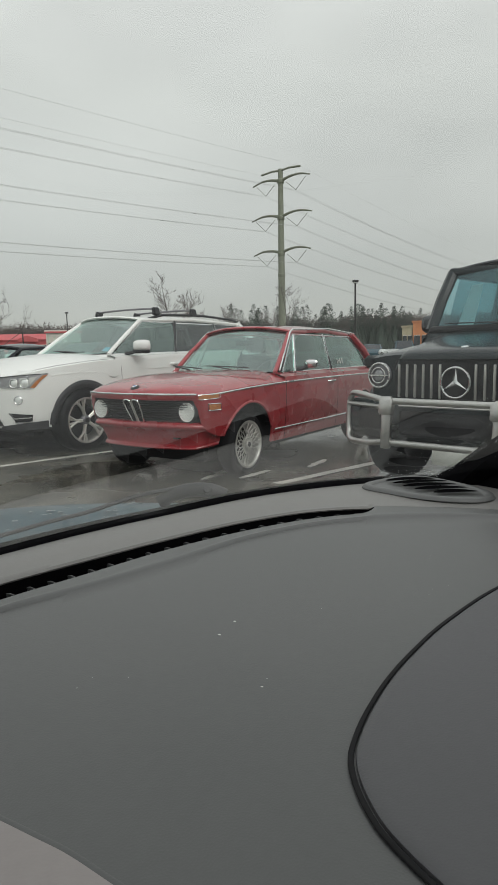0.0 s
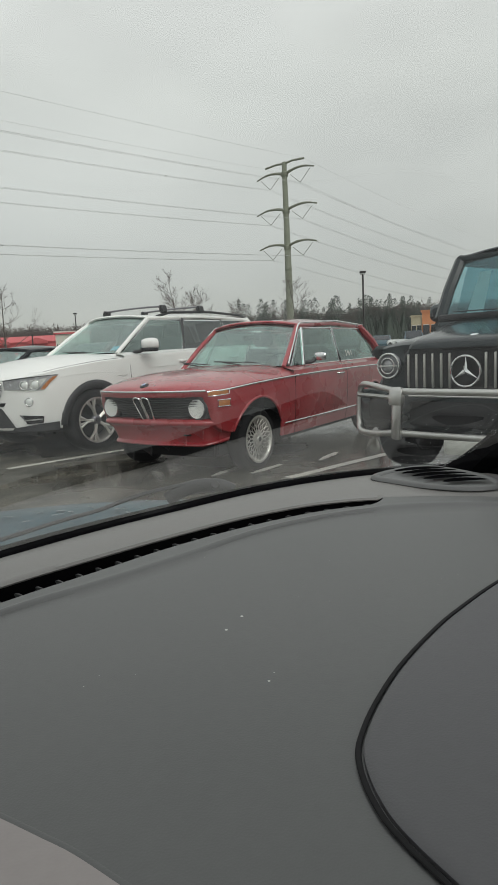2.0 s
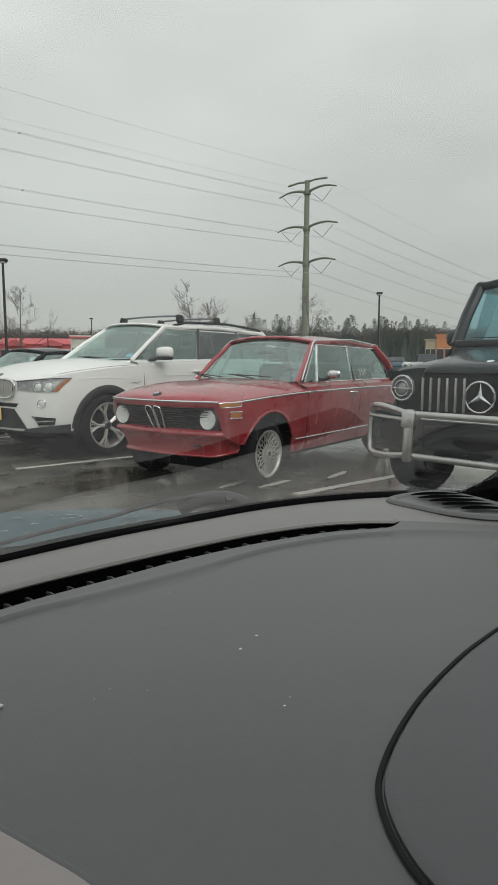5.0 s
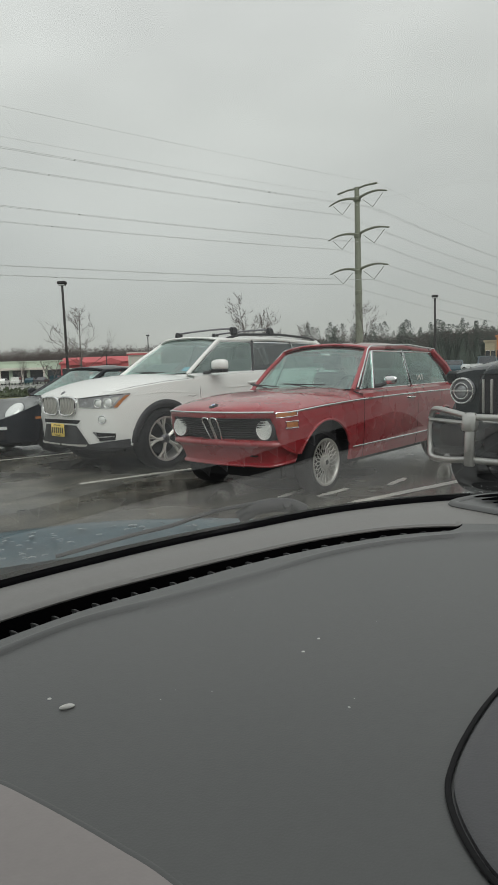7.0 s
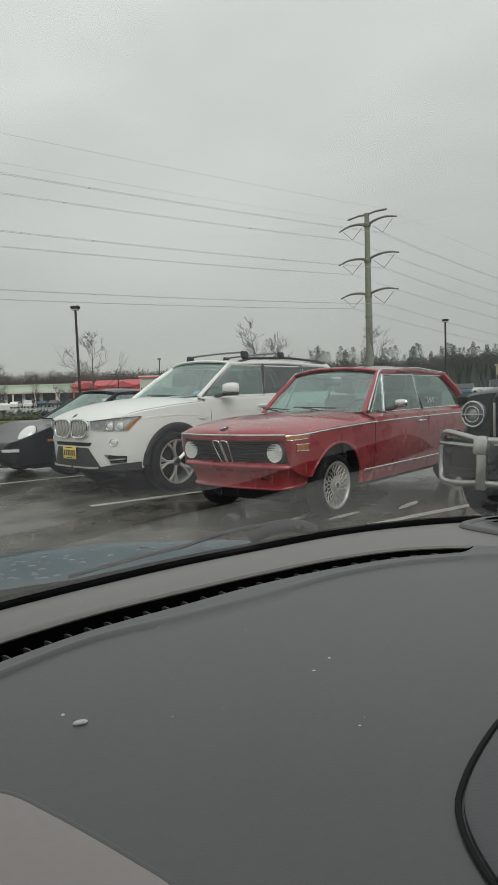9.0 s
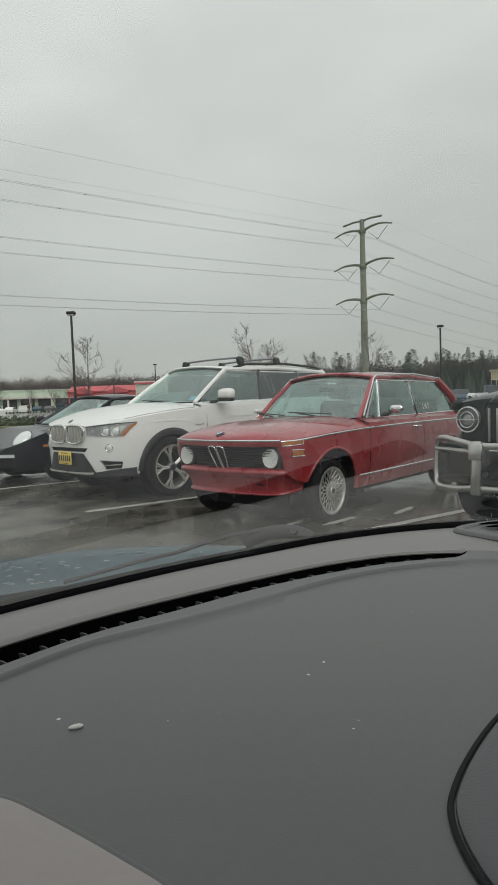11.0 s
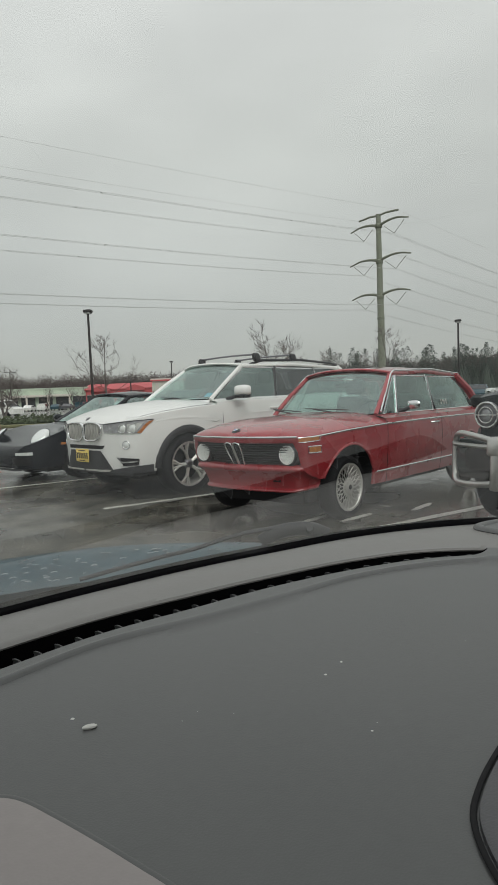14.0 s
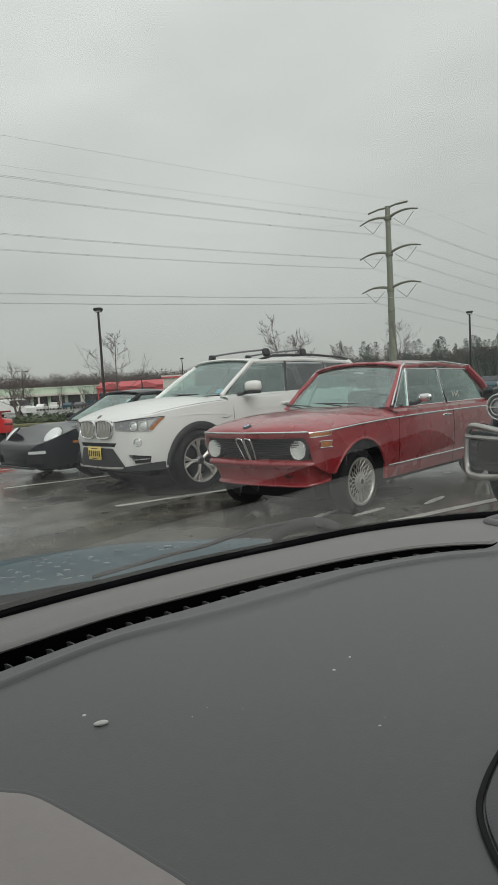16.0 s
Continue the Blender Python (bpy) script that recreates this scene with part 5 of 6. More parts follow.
# ---- black low sports coupe
def coupe():
    c = thing("sports_coupe", pose(-4.77, 9.78, 0, 0, 0, -124.5), "wet black low sports coupe with oval headlights", "car", "parked cars")
    sh = Shell([(-3.35, 0.40, 0.66, 0.72, 0.62), (-3.2, 0.30, 0.74, 0.82, 0.78), (-2.35, 0.24, 0.84, 0.93, 0.90), (-1.3, 0.22, 0.82, 0.88, 0.87), (-0.5, 0.22, 0.83, 0.87, 0.88),
                (0.0, 0.24, 0.825, 0.79, 0.90), (0.35, 0.24, 0.765, 0.72, 0.89), (0.6, 0.23, 0.675, 0.645, 0.84), (0.78, 0.22, 0.60, 0.585, 0.75), (0.88, 0.22, 0.56, 0.545, 0.65), (0.94, 0.23, 0.47, 0.48, 0.50)],
               [(0.0, 0.33, 0.36), (-2.35, 0.33, 0.37)], 0.04, 2.0, 0.6)
    part("body", sh.mesh((-2.3, -0.5, 0.12)), M_black, c)
    interior(c, -0.45, -2.2, 0.70, 0.84, 0.4)
    part("underbody", box(-3.1, 0.5, -0.6, 0.6, 0.14, 0.5), M_dark, c)
    for xa, ra in ((0.0, 0.36), (-2.35, 0.37)):
        for s in (1, -1):
            part("wheel_well", box(xa - 0.38, xa + 0.38, min(s * 0.58, s * 0.64), max(s * 0.58, s * 0.64), 0.18, 0.66), M_dark, c)
            wheel(c, xa, s * 0.76, 0.325, 0.24, 0.24, "spoke", s, M_plastic)
    for s in (1, -1):
        el = [[(0.175 * math.cos(p) * math.cos(a), 0.115 * math.cos(p) * math.sin(a), 0.06 * math.sin(p)) for a in np.linspace(0, 2 * math.pi, 26, endpoint=False)] for p in np.linspace(0, math.pi / 2, 8)]
        h = part("headlight", moved(grid(el, wrap=True), pose(0.62, s * 0.665, 0.672, s * -26, 42, 0)), M_lens, c, "pale oval headlight")
        part("lamp_rim", moved(tube([(0.177 * math.cos(a), 0.117 * math.sin(a), 0.0) for a in np.linspace(0, 2 * math.pi, 30, endpoint=False)], 0.006, 6, closed=True), pose(0.62, s * 0.665, 0.672, s * -26, 42, 0)), M_black, h)
        part("side_lamp", sh.wrap([(s * 0.50, 0.425), (s * 0.74, 0.425), (s * 0.74, 0.47), (s * 0.50, 0.465)], 0.012), M_lens, c)
        part("intake", sh.wrap([(s * 0.40, 0.27), (s * 0.72, 0.28), (s * 0.72, 0.40), (s * 0.40, 0.40)], 0.010), M_dark, c)
        part("marker_lamp", grid([[(0.42 - 0.13 * u, s * (sh.side(0.42 - 0.13 * u, 0.57) + 0.008), 0.555 + 0.035 * v) for u in np.linspace(0, 1, 5)] for v in (0, 1)]), M_amber, c, "amber side marker lamp")
        mirror(c, -0.62, s * 0.98, 0.93, s, M_black, 0.18, 0.12, 0.12)
    part("chin_spoiler", sh.wrap([(-0.62, 0.20), (0.62, 0.20), (0.62, 0.235), (-0.62, 0.235)], 0.04, 24, 2), M_plastic, c)
    part("hood_badge", moved(disc(0, 0, 0, 0.03, 0.005, 20, "z"), pose(0.72, 0, 0.585, 0, 24, 0)), M_chrome, c)
    greenhouse(c, M_black, dict(ws_b=(-0.42, 0.69, 0.86), ws_t=(-1.15, 0.50, 1.24), rr_t=(-1.95, 0.48, 1.22), rr_b=(-2.75, 0.60, 0.93),
                                shell=sh, rise=0.03, arc=0.03, crown=0.035, ws_bow=0.16, panes=[(0.08, 0.55, 0.04, 0.75), (0.57, 0.85, 0.78, 0.98)], posts=[(0.56, 0.765, 0.02)], rear_r=0.05), M_glass, post_r=0.028)
    return c


red_car()
suv()
offroader()
coupe()


# ---------------------------------------------------------------- own car: dashboard, windscreen, hood
DZ = EYE - 0.24


def polar(a, r, z):
    return (r * math.sin(radians(a)), r * math.cos(radians(a)), z)


AZ = [-75, -50, -32.6, -22.5, -15.1, -7.5, 0.4, 6.2, 10.5, 15.3, 22, 34, 50]
R_BASE = [0.62, 0.71, 0.775, 0.835, 0.895, 0.968, 1.068, 1.135, 1.178, 1.214, 1.24, 1.20, 1.05]
R_ST = [0.53, 0.60, 0.667, 0.725, 0.772, 0.836, 0.917, 0.969, 0.990, 1.00, 1.01, 1.0, 0.92]
R_SB = [0.48, 0.55, 0.610, 0.670, 0.716, 0.784, 0.862, 0.919, 0.950, 0.982, 1.0, 0.99, 0.91]
R_RG = [0.44, 0.51, 0.575, 0.637, 0.669, 0.725, 0.821, 0.881, 0.915, 0.941, 0.962, 0.95, 0.88]
SLOT_END = 11.4


def rad(table, a):
    return float(cubic(AZ, table, a))


car = thing("own_car", pose(0, 0, 0), "cabin and blue hood of the car the view is taken from", "car")


def slot_near(a):
    """The slot's near edge, closing round its end."""
    k = max(0.0, min(1.0, (a - SLOT_END + 1.5) / 1.5))
    return rad(R_SB, a) + (rad(R_ST, a) + 0.003 - rad(R_SB, a)) * (1 - math.sqrt(1 - k * k))


def dash_part():
    A = np.concatenate([np.linspace(-75, 8.6, 130), np.linspace(8.8, 11.6, 22), np.linspace(12, 50, 60)])
    # from the ridge toward the seats: gently crowned, falling away close by
    front = []
    for a in A:
        r1 = rad(R_RG, a)
        row = []
        for t in np.linspace(0, 1, 26):
            r = 0.12 + (r1 - 0.12) * t
            row.append(polar(a, r, DZ - 0.001))
        # lip: a soft step up to the slot
        r2 = slot_near(a)
        for t, dz in ((0.06, 0.0012), (0.12, 0.0028), (0.18, 0.0032), (0.28, 0.0024), (0.5, 0.0012), (0.85, 0.0004), (1.0, 0.0)):
            row.append(polar(a, r1 + (r2 - r1) * t, DZ + dz))
        if a < SLOT_END:
            w = min(1, (SLOT_END - a) / 0.4)
            row += [polar(a, r2 + 0.0015 * w, DZ - 0.0015 * w), polar(a, r2 + 0.002 * w, DZ - 0.004 * w)]
        else:
            row += [polar(a, r2 + 0.0005, DZ), polar(a, r2 + 0.001, DZ)]
        front.append(row)
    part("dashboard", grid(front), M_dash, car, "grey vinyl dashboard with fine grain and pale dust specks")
    back = []
    for a in A:
        rt, rb, r2 = rad(R_ST, a), rad(R_BASE, a), slot_near(a)
        if a < SLOT_END:
            w = min(1, (SLOT_END - a) / 0.4)
            row = [polar(a, rt + 0.002, DZ - 0.005 * w), polar(a, rt + 0.001, DZ - 0.003 * w), polar(a, rt + 0.004, DZ)]
            r0 = rt + 0.004
        else:
            row = [polar(a, r2, DZ - 0.0), polar(a, r2 + 0.0005, DZ), polar(a, r2 + 0.001, DZ)]
            r0 = r2 + 0.001
        for t in np.linspace(0.08, 1, 12):
            row.append(polar(a, r0 + (rb - r0) * t, DZ + 0.004 * math.sin(math.pi * t) - 0.002 * t))
        back.append(row)
    # paler colour carries the extra light that falls beside the glass
    part("dashboard_rear", grid(back), M_strip, car, "grey vinyl strip between slot and windscreen, extra light painted in")
    # demister slot: trough painted near black for the shade inside, and fins
    A2 = [a for a in A if a < SLOT_END]
    part("slot_trough", grid([[polar(a, slot_near(a) + 0.001, DZ - 0.003), polar(a, slot_near(a) + 0.003, DZ - 0.07), polar(a, rad(R_ST, a) + 0.006, DZ - 0.07), polar(a, rad(R_ST, a) + 0.003, DZ - 0.004)] for a in A2]), M_seal_and_shade, car)
    for a in np.arange(-60, 10.8, 1.75):
        rb, rt = slot_near(a), rad(R_ST, a)
        pts = [polar(a + 0.35 - 0.75 * math.sin(1.5 * t), rb - 0.001 + (rt - rb) * t * 0.62, DZ - 0.0006 - 0.009 * t ** 2.0) for t in np.linspace(0, 1, 8)]
        part("slot_fin", join(tube(pts, 0.0009, 6), grid([[p, (p[0], p[1], p[2] - 0.03)] for p in pts])), M_fin, car)
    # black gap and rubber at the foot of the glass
    part("screen_seal", tube([polar(a, rad(R_BASE, a) + 0.018, DZ - 0.004) for a in A], 0.010, 8, 0.022), M_seal_and_shade, car)
    # corner vent
    vo = smooth_path([(0.209, 1.100), (0.262, 1.150), (0.317, 1.162), (0.361, 1.108), (0.389, 1.047), (0.386, 0.998), (0.347, 0.983), (0.291, 1.005), (0.246, 1.047)], 5, True)
    vent = part("corner_vent", tube([(x, y, DZ + 0.004) for x, y in vo], 0.006, 8, 0.010, closed=True), M_dash, car, "oval corner air vent with slats")
    cx, cy = 0.305, 1.07
    n = len(vo)
    part("vent_plate", ([(x, y, DZ + 0.006) for x, y in vo] + [(cx, cy, DZ + 0.008)], [(i, (i + 1) % n, n) for i in range(n)]), M_dash, vent)
    # openings as flat black sheets over the plate, their shade put in as colour
    for (x0, y0, x1, y1) in ((0.243, 1.115, 0.338, 1.128), (0.250, 1.092, 0.352, 1.104), (0.262, 1.066, 0.360, 1.076), (0.276, 1.042, 0.368, 1.048), (0.300, 1.014, 0.376, 1.018)):
        rows = []
        for u in np.linspace(0.02, 0.98, 18):
            w = 0.0120 * math.sin(math.pi * u) ** 0.55
            xx, yy = x0 + (x1 - x0) * u, y0 + (y1 - y0) * u + 0.010 * math.sin(math.pi * u)
            rows.append([(xx + w * 0.2, yy - w, DZ + 0.0118), (xx, yy, DZ + 0.0120), (xx - w * 0.2, yy + w, DZ + 0.0118)])
        part("vent_slot_shade", grid(rows), M_seal_and_shade, vent)
    # airbag cover: raised pad with a dark groove round it
    seam = [(0.42, 0.70), (0.33, 0.675), (0.254, 0.62), (0.184, 0.548), (0.145, 0.5), (0.11, 0.45), (0.085, 0.405), (0.071, 0.373), (0.065, 0.351), (0.065, 0.326), (0.07, 0.3), (0.078, 0.281), (0.089, 0.261), (0.105, 0.235), (0.13, 0.21)]
    sp = smooth_path([(x - 0.004, y) for x, y in seam], 6)
    part("cover_groove", tube([(x, y, DZ + 0.0005) for x, y in sp], 0.0012, 8, 0.0019), M_dark, car, "dark seam round the airbag cover")
    ctr = np.array((0.36, 0.40))
    rows = []
    for q in sp:
        d = (ctr - np.array(q)); L = np.linalg.norm(d); d /= L
        rows.append([(q[0] + d[0] * t, q[1] + d[1] * t, DZ + dz) for t, dz in ((0.003, -0.002), (0.0036, 0.0016), (0.006, 0.0032), (0.012, 0.004), (0.04, 0.0045), (L, 0.005))])
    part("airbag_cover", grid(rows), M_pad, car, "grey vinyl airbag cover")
    # pale lower panel behind a rounded dark edge
    tr = smooth_path([(-0.42, 0.345), (-0.30, 0.347), (-0.228, 0.344), (-0.204, 0.342), (-0.175, 0.329), (-0.14, 0.311), (-0.111, 0.295), (-0.09, 0.283), (-0.06, 0.262), (-0.02, 0.235), (0.03, 0.21)], 6)
    part("panel_edge", tube([(x, y, DZ + 0.0005) for x, y in tr], 0.0018, 8, 0.0024), M_dash, car)
    part("lower_panel", grid([[(x, y - 0.002, DZ + 0.002), (x - 0.004, y - 0.008, DZ + 0.0035), (x - 0.02, y - 0.03, DZ + 0.004), (x - 0.035, y - 0.058, DZ + 0.002)] for x, y in tr]), M_lowdash, car, "pale grey lower dash panel")
    part("lower_groove", tube([(x - 0.034, y - 0.058, DZ + 0.003) for x, y in tr], 0.002, 8, 0.004), M_seal_and_shade, car)
    rng = random.Random(4)
    spots = [(-0.014, 0.558, 0.0015, 1), (-0.027, 0.531, 0.0013, 1), (-0.216, 0.442, 0.0016, 1), (0.009, 0.442, 0.0009, 1)]
    spots += [(rng.uniform(-0.2, 0.25), rng.uniform(0.42, 0.80), rng.uniform(0.0003, 0.0006), 1) for _ in range(20)]
    for x, y, r, e in spots:
        v, f = lathe([(0.0, r * 0.4), (r * 0.7, r * 0.3), (r, 0.0)], 8, "z")
        tagged(part("dust_speck", ([(a * (1 + 0.3 * math.sin(x * 900)) + x, b + y, q + DZ - 0.0008) for a, b, q in v], f), M_speck), "tiny pale speck lying on the dashboard", "speck", "dashboard specks")
    el = [[(0.0052 * math.cos(p) * math.cos(a) , 0.0030 * math.cos(p) * math.sin(a) + 0.002 * math.cos(p) * math.cos(a), 0.0018 * math.sin(p)) for a in np.linspace(0, 2 * math.pi, 14, endpoint=False)] for p in np.linspace(-0.5, math.pi / 2, 6)]
    v, f = grid(el, wrap=True)
    tagged(part("crumb", ([(a - 0.197, b + 0.430, q + DZ + 0.0002) for a, b, q in v], f), M_speck), "oblong pale crumb lying on the dashboard", "speck")


dash_part()

# windscreen: from the dash edge up and back over the seats
def own_screen():
    """Shallow raked glass, from the dash edge up to the header over the seats."""
    A = np.linspace(-52, 42, 48)
    rows = []
    for a in A:
        x, y, z = polar(a, rad(R_BASE, a) + 0.03, DZ - 0.01)
        run = 1.474 - 0.358 * x + 0.053 * x * x
        row = []
        for t in np.linspace(0, 0.92, 24):
            narrow = 1.119 * (t if t < 0.3 else 0.3 + 0.08 * (1 - math.exp(-(t - 0.3) / 0.08)))
            back = max(y - run * t, -0.04 - 0.1 * t)
            row.append((x * (1 - narrow), back, z + 0.60 * t))
        rows.append(row)
    return grid(rows)


ws = part("windscreen", own_screen(), M_wind, car, "clear sloping windscreen, slightly hazy")
ws.visible_shadow = False
# screen pillar beside the corner vent
pil = [(x, y, z - 0.024) for x, y, z in [(0.335, 1.20, DZ - 0.03), (0.40, 1.17, DZ + 0.018), (0.455, 1.12, DZ + 0.075), (0.52, 1.02, DZ + 0.15), (0.60, 0.78, DZ + 0.30), (0.66, 0.40, DZ + 0.50), (0.68, 0.2, DZ + 0.58)]]
part("screen_pillar", tube(smooth_path(pil, 6), 0.035, 10, 0.055), M_seal_and_shade, car, "black screen pillar trim")
part("pillar_trim", grid([[(0.36, 1.17, DZ - 0.01), (0.42, 1.13, DZ + 0.03), (0.50, 1.05, DZ + 0.11), (0.62, 0.85, DZ + 0.26)],
                          [(0.44, 1.00, DZ - 0.01), (0.50, 0.98, DZ + 0.02), (0.56, 0.92, DZ + 0.08), (0.66, 0.75, DZ + 0.22)],
                          [(0.60, 0.80, DZ - 0.01), (0.62, 0.8, DZ + 0.0), (0.66, 0.78, DZ + 0.05), (0.72, 0.65, DZ + 0.2)]]), M_seal_and_shade, car)
rng = random.Random(21)
PIL = [Vector(q) for q in smooth_path(pil, 6)]
specks = []
while len(specks) < 3200:
    a, t = rng.uniform(9, 40), rng.random() ** 2 * 0.5
    x, y, z = polar(a, rad(R_BASE, a) + 0.03, DZ - 0.01)
    bw = 0.03 * math.sin(math.pi * t)
    p = Vector((x * (1 - 0.10 * t), y - 0.92 * t + bw, z + 0.60 * t + bw * 1.2))
    dist = min((p - q).length for q in PIL)
    if rng.random() < math.exp(-max(0, dist - 0.055) / 0.028) and p.y > 0.5:
        s = rng.uniform(0.0003, 0.0008)
        v, f = lathe([(0.0, s), (s * 0.8, s * 0.5), (s, -s * 0.5), (0, -s)], 6, "z")
        specks.append(([(u + p.x, w + p.y - 0.002, q + p.z - 0.002) for u, w, q in v], f))
tagged(part("rain_specks", join(*specks), M_rain, car, "bright rain specks on the glass beside the pillar"), kind="stuff")
# roof lining and closed cabin behind
part("roof_lining", box(-1.0, 0.72, -1.6, 0.02, DZ + 0.585, DZ + 0.615, 0.01), M_dark, car)
part("rear_wall", box(-1.0, 0.72, -1.64, -1.6, 0.3, DZ + 0.61), M_dark, car)
part("cabin_floor", box(-1.0, 0.72, -1.6, 1.0, 0.28, 0.32), M_dark, car)
part("side_lining", box(0.70, 0.74, -1.6, 0.75, 0.3, DZ - 0.02), M_dark, car)
part("side_lining", box(-1.04, -1.0, -1.6, 0.6, 0.3, DZ - 0.02), M_dark, car)
part("fire_wall", box(-1.0, 0.7, 0.55, 0.6, 0.3, DZ - 0.06), M_dark, car)


def hood_mesh():
    edge = smooth_path([(-1.5, 0.95), (-1.1, 1.14), (-0.82, 1.29), (-0.71, 1.36), (-0.60, 1.42), (-0.47, 1.455), (-0.30, 1.465), (-0.14, 1.45), (0.1, 1.42), (0.3, 1.36)], 5)
    rows = []
    for x, y in edge:
        d = np.array((x, y)); L = np.linalg.norm(d); d = d / L
        row = [(d[0] * (L + 0.16), d[1] * (L + 0.16), 0.60), (d[0] * (L + 0.06), d[1] * (L + 0.06), 0.76)]
        for t in np.linspace(0, 1, 8):
            r = L - 0.22 * t
            row.append((d[0] * r, d[1] * r, 0.80 + 0.012 * math.sin(math.pi * min(1, t * 1.4)) - 0.02 * t))
        rows.append(row)
    return grid(rows)


part("hood", hood_mesh(), M_hood, car, "wet blue hood with water drops")
drops = []
rng = random.Random(9)
for _ in range(150):
    a, r = rng.uniform(-36, -8), rng.uniform(1.22, 1.47)
    x, y, _z = polar(a, r, 0)
    q = rng.uniform(0.002, 0.007)
    v, f = lathe([(0.0, q * 0.22), (q * 0.6, q * 0.18), (q, 0.0)], 8, "z")
    drops.append(([(u * rng.uniform(1, 1.1) + x, w + y, s + 0.806) for u, w, s in v], f))
tagged(part("hood_drops", join(*drops), M_drop, car, "clear water drops"), kind="stuff")
part("cowl", grid([[polar(a, rad(R_BASE, a) + 0.035, DZ - 0.02), polar(a, rad(R_BASE, a) + 0.07, DZ - 0.06), polar(a, max(1.27, rad(R_BASE, a) + 0.16), 0.775), polar(a, max(1.5, rad(R_BASE, a) + 0.25), 0.70)] for a in np.linspace(-70, 40, 60)]), M_plastic, car, "black cowl under the wipers")
wiper = part("wiper", tube(smooth_path([(-0.46, 1.0, 0.846), (-0.347, 1.07, 0.864), (-0.284, 1.089, 0.875), (-0.238, 1.101, 0.888), (-0.193, 1.11, 0.899), (-0.131, 1.12, 0.908)], 4), 0.0038, 8, 0.006), M_plastic, car, "black wiper arm with its pivot cover")
part("pivot_cover", tube(smooth_path([(-0.163, 1.117, 0.882), (-0.138, 1.12, 0.896), (-0.105, 1.124, 0.903), (-0.070, 1.127, 0.901), (-0.045, 1.128, 0.890)], 4), 0.013, 10, 0.012), M_plastic, wiper)
part("pivot_nut", moved(lathe([(0.0, 0.006), (0.006, 0.006), (0.008, 0.0), (0.008, -0.01)], 12, "z"), pose(-0.075, 1.115, 0.905, 60, 0, 0)), M_plastic, wiper)


# ---------------------------------------------------------------- steel pylon with three arm pairs and insulator vees
def pylon():
    m = pose(6.9, 131.8, 0, 0, 0, -40.8)
    p = thing("power_pylon", m, "grey-green steel monopole pylon with curved arms and cables", "pylon")
    part("pole", lathe([(0.80, 0.0), (0.74, 10), (0.62, 22), (0.48, 36.0), (0.48, 36.3), (0.0, 36.4)], 14, "z"), M_pole, p)
    for z in (15.5, 19.6, 26.6, 33.6):
        part("band", lathe([(0.66, z), (0.74, z + 0.1), (0.74, z + 0.7), (0.64, z + 0.8)], 14, "z"), M_pole, p)
    LEVELS = ((34.0, 7.1), (27.2, 7.5), (20.3, 7.2))
    for z, L in LEVELS:
        for s in (1, -1):
            arm = part("arm", tube(smooth_path([(0, 0, z), (s * L * 0.3, 0, z + 0.55), (s * L * 0.65, 0, z + 0.65), (s * L, 0, z + 0.1)], 4), 0.24, 8, taper=(1.25, 0.6)), M_pole, p)
            for q, dz in ((L * 0.86, -0.1), (L * 0.20, -0.35)):
                part("insulator", tube([(s * q, 0, z + dz), (s * L * 0.53, 0, z - 2.2)], 0.05, 6), M_pole, arm)
    part("top_arm", tube([(-4.8, 0, 36.0), (-2, 0, 36.2), (0, 0, 36.0), (2, 0, 36.2), (4.8, 0, 36.0)], 0.20, 8), M_pole, p)
    for s in (1, -1):
        for z, L, spans in [(z - 2.3, L * 0.53, (-0.25, 0.25)) for z, L in LEVELS] + [(36.0, 4.8, (0,))]:
            for off in spans:
                for dirn, span, sag in ((-1, 300, 4.4), (1, 300, 9.0)):
                    pts = [(s * L + off, dirn * span * t, z - 4 * sag * t * (1 - t)) for t in np.linspace(0, 1, 44)]
                    cb = part("cable", tube(pts, 0.020 if z < 36 else 0.013, 5), M_wire, p)
                    if off > 0 and dirn < 0:
                        for i_ in (4, 9, 14):
                            x_, y_, z_ = pts[i_]
                            part("spacer", box(x_ - 0.52, x_ + 0.02, y_ - 0.05, y_ + 0.05, z_ - 0.045, z_ + 0.035), M_wire, cb, smooth=False)
    return p


pylon()


def lamp_post(x, y, h, heads=1, rot=0):
    p = thing("street_lamp", pose(x, y, 0, 0, 0, rot), "dark bronze car park lamp with a box head", "street lamp", "car park lamps")
    part("base", lathe([(0.0, 0.0), (0.3, 0.0), (0.3, 0.7), (0.27, 0.75), (0.0, 0.75)], 16, "z"), M_kerb, p)
    part("post", tube([(0, 0, 0.7), (0, 0, h - 0.2)], 0.115, 8, taper=(1.1, 0.85)), M_lamp, p)
    if heads == 1:
        part("head", box(-0.34, 0.34, -0.28, 0.28, h - 0.24, h, 0.05), M_lamp, p)
        part("lens", box(-0.27, 0.27, -0.22, 0.22, h - 0.36, h - 0.24, 0.05), M_lens, p)
    else:
        for s in (1, -1):
            part("arm", tube([(0, 0, h - 0.3), (s * 0.7, 0, h - 0.25)], 0.05, 6), M_lamp, p)
            part("head", box(s * 0.95 - 0.32, s * 0.95 + 0.32, -0.25, 0.25, h - 0.32, h - 0.12, 0.05), M_lamp, p)
    return p


lamp_post(12.23, 74.0, 8.75)
lamp_post(-21.17, 50.76, 8.95)
lamp_post(-36.2, 129.0, 9.3)
lamp_post(-39.7, 113.2, 5.9, 2, 20)
lamp_post(-73.0, 130.0, 9.0, 2, 25)


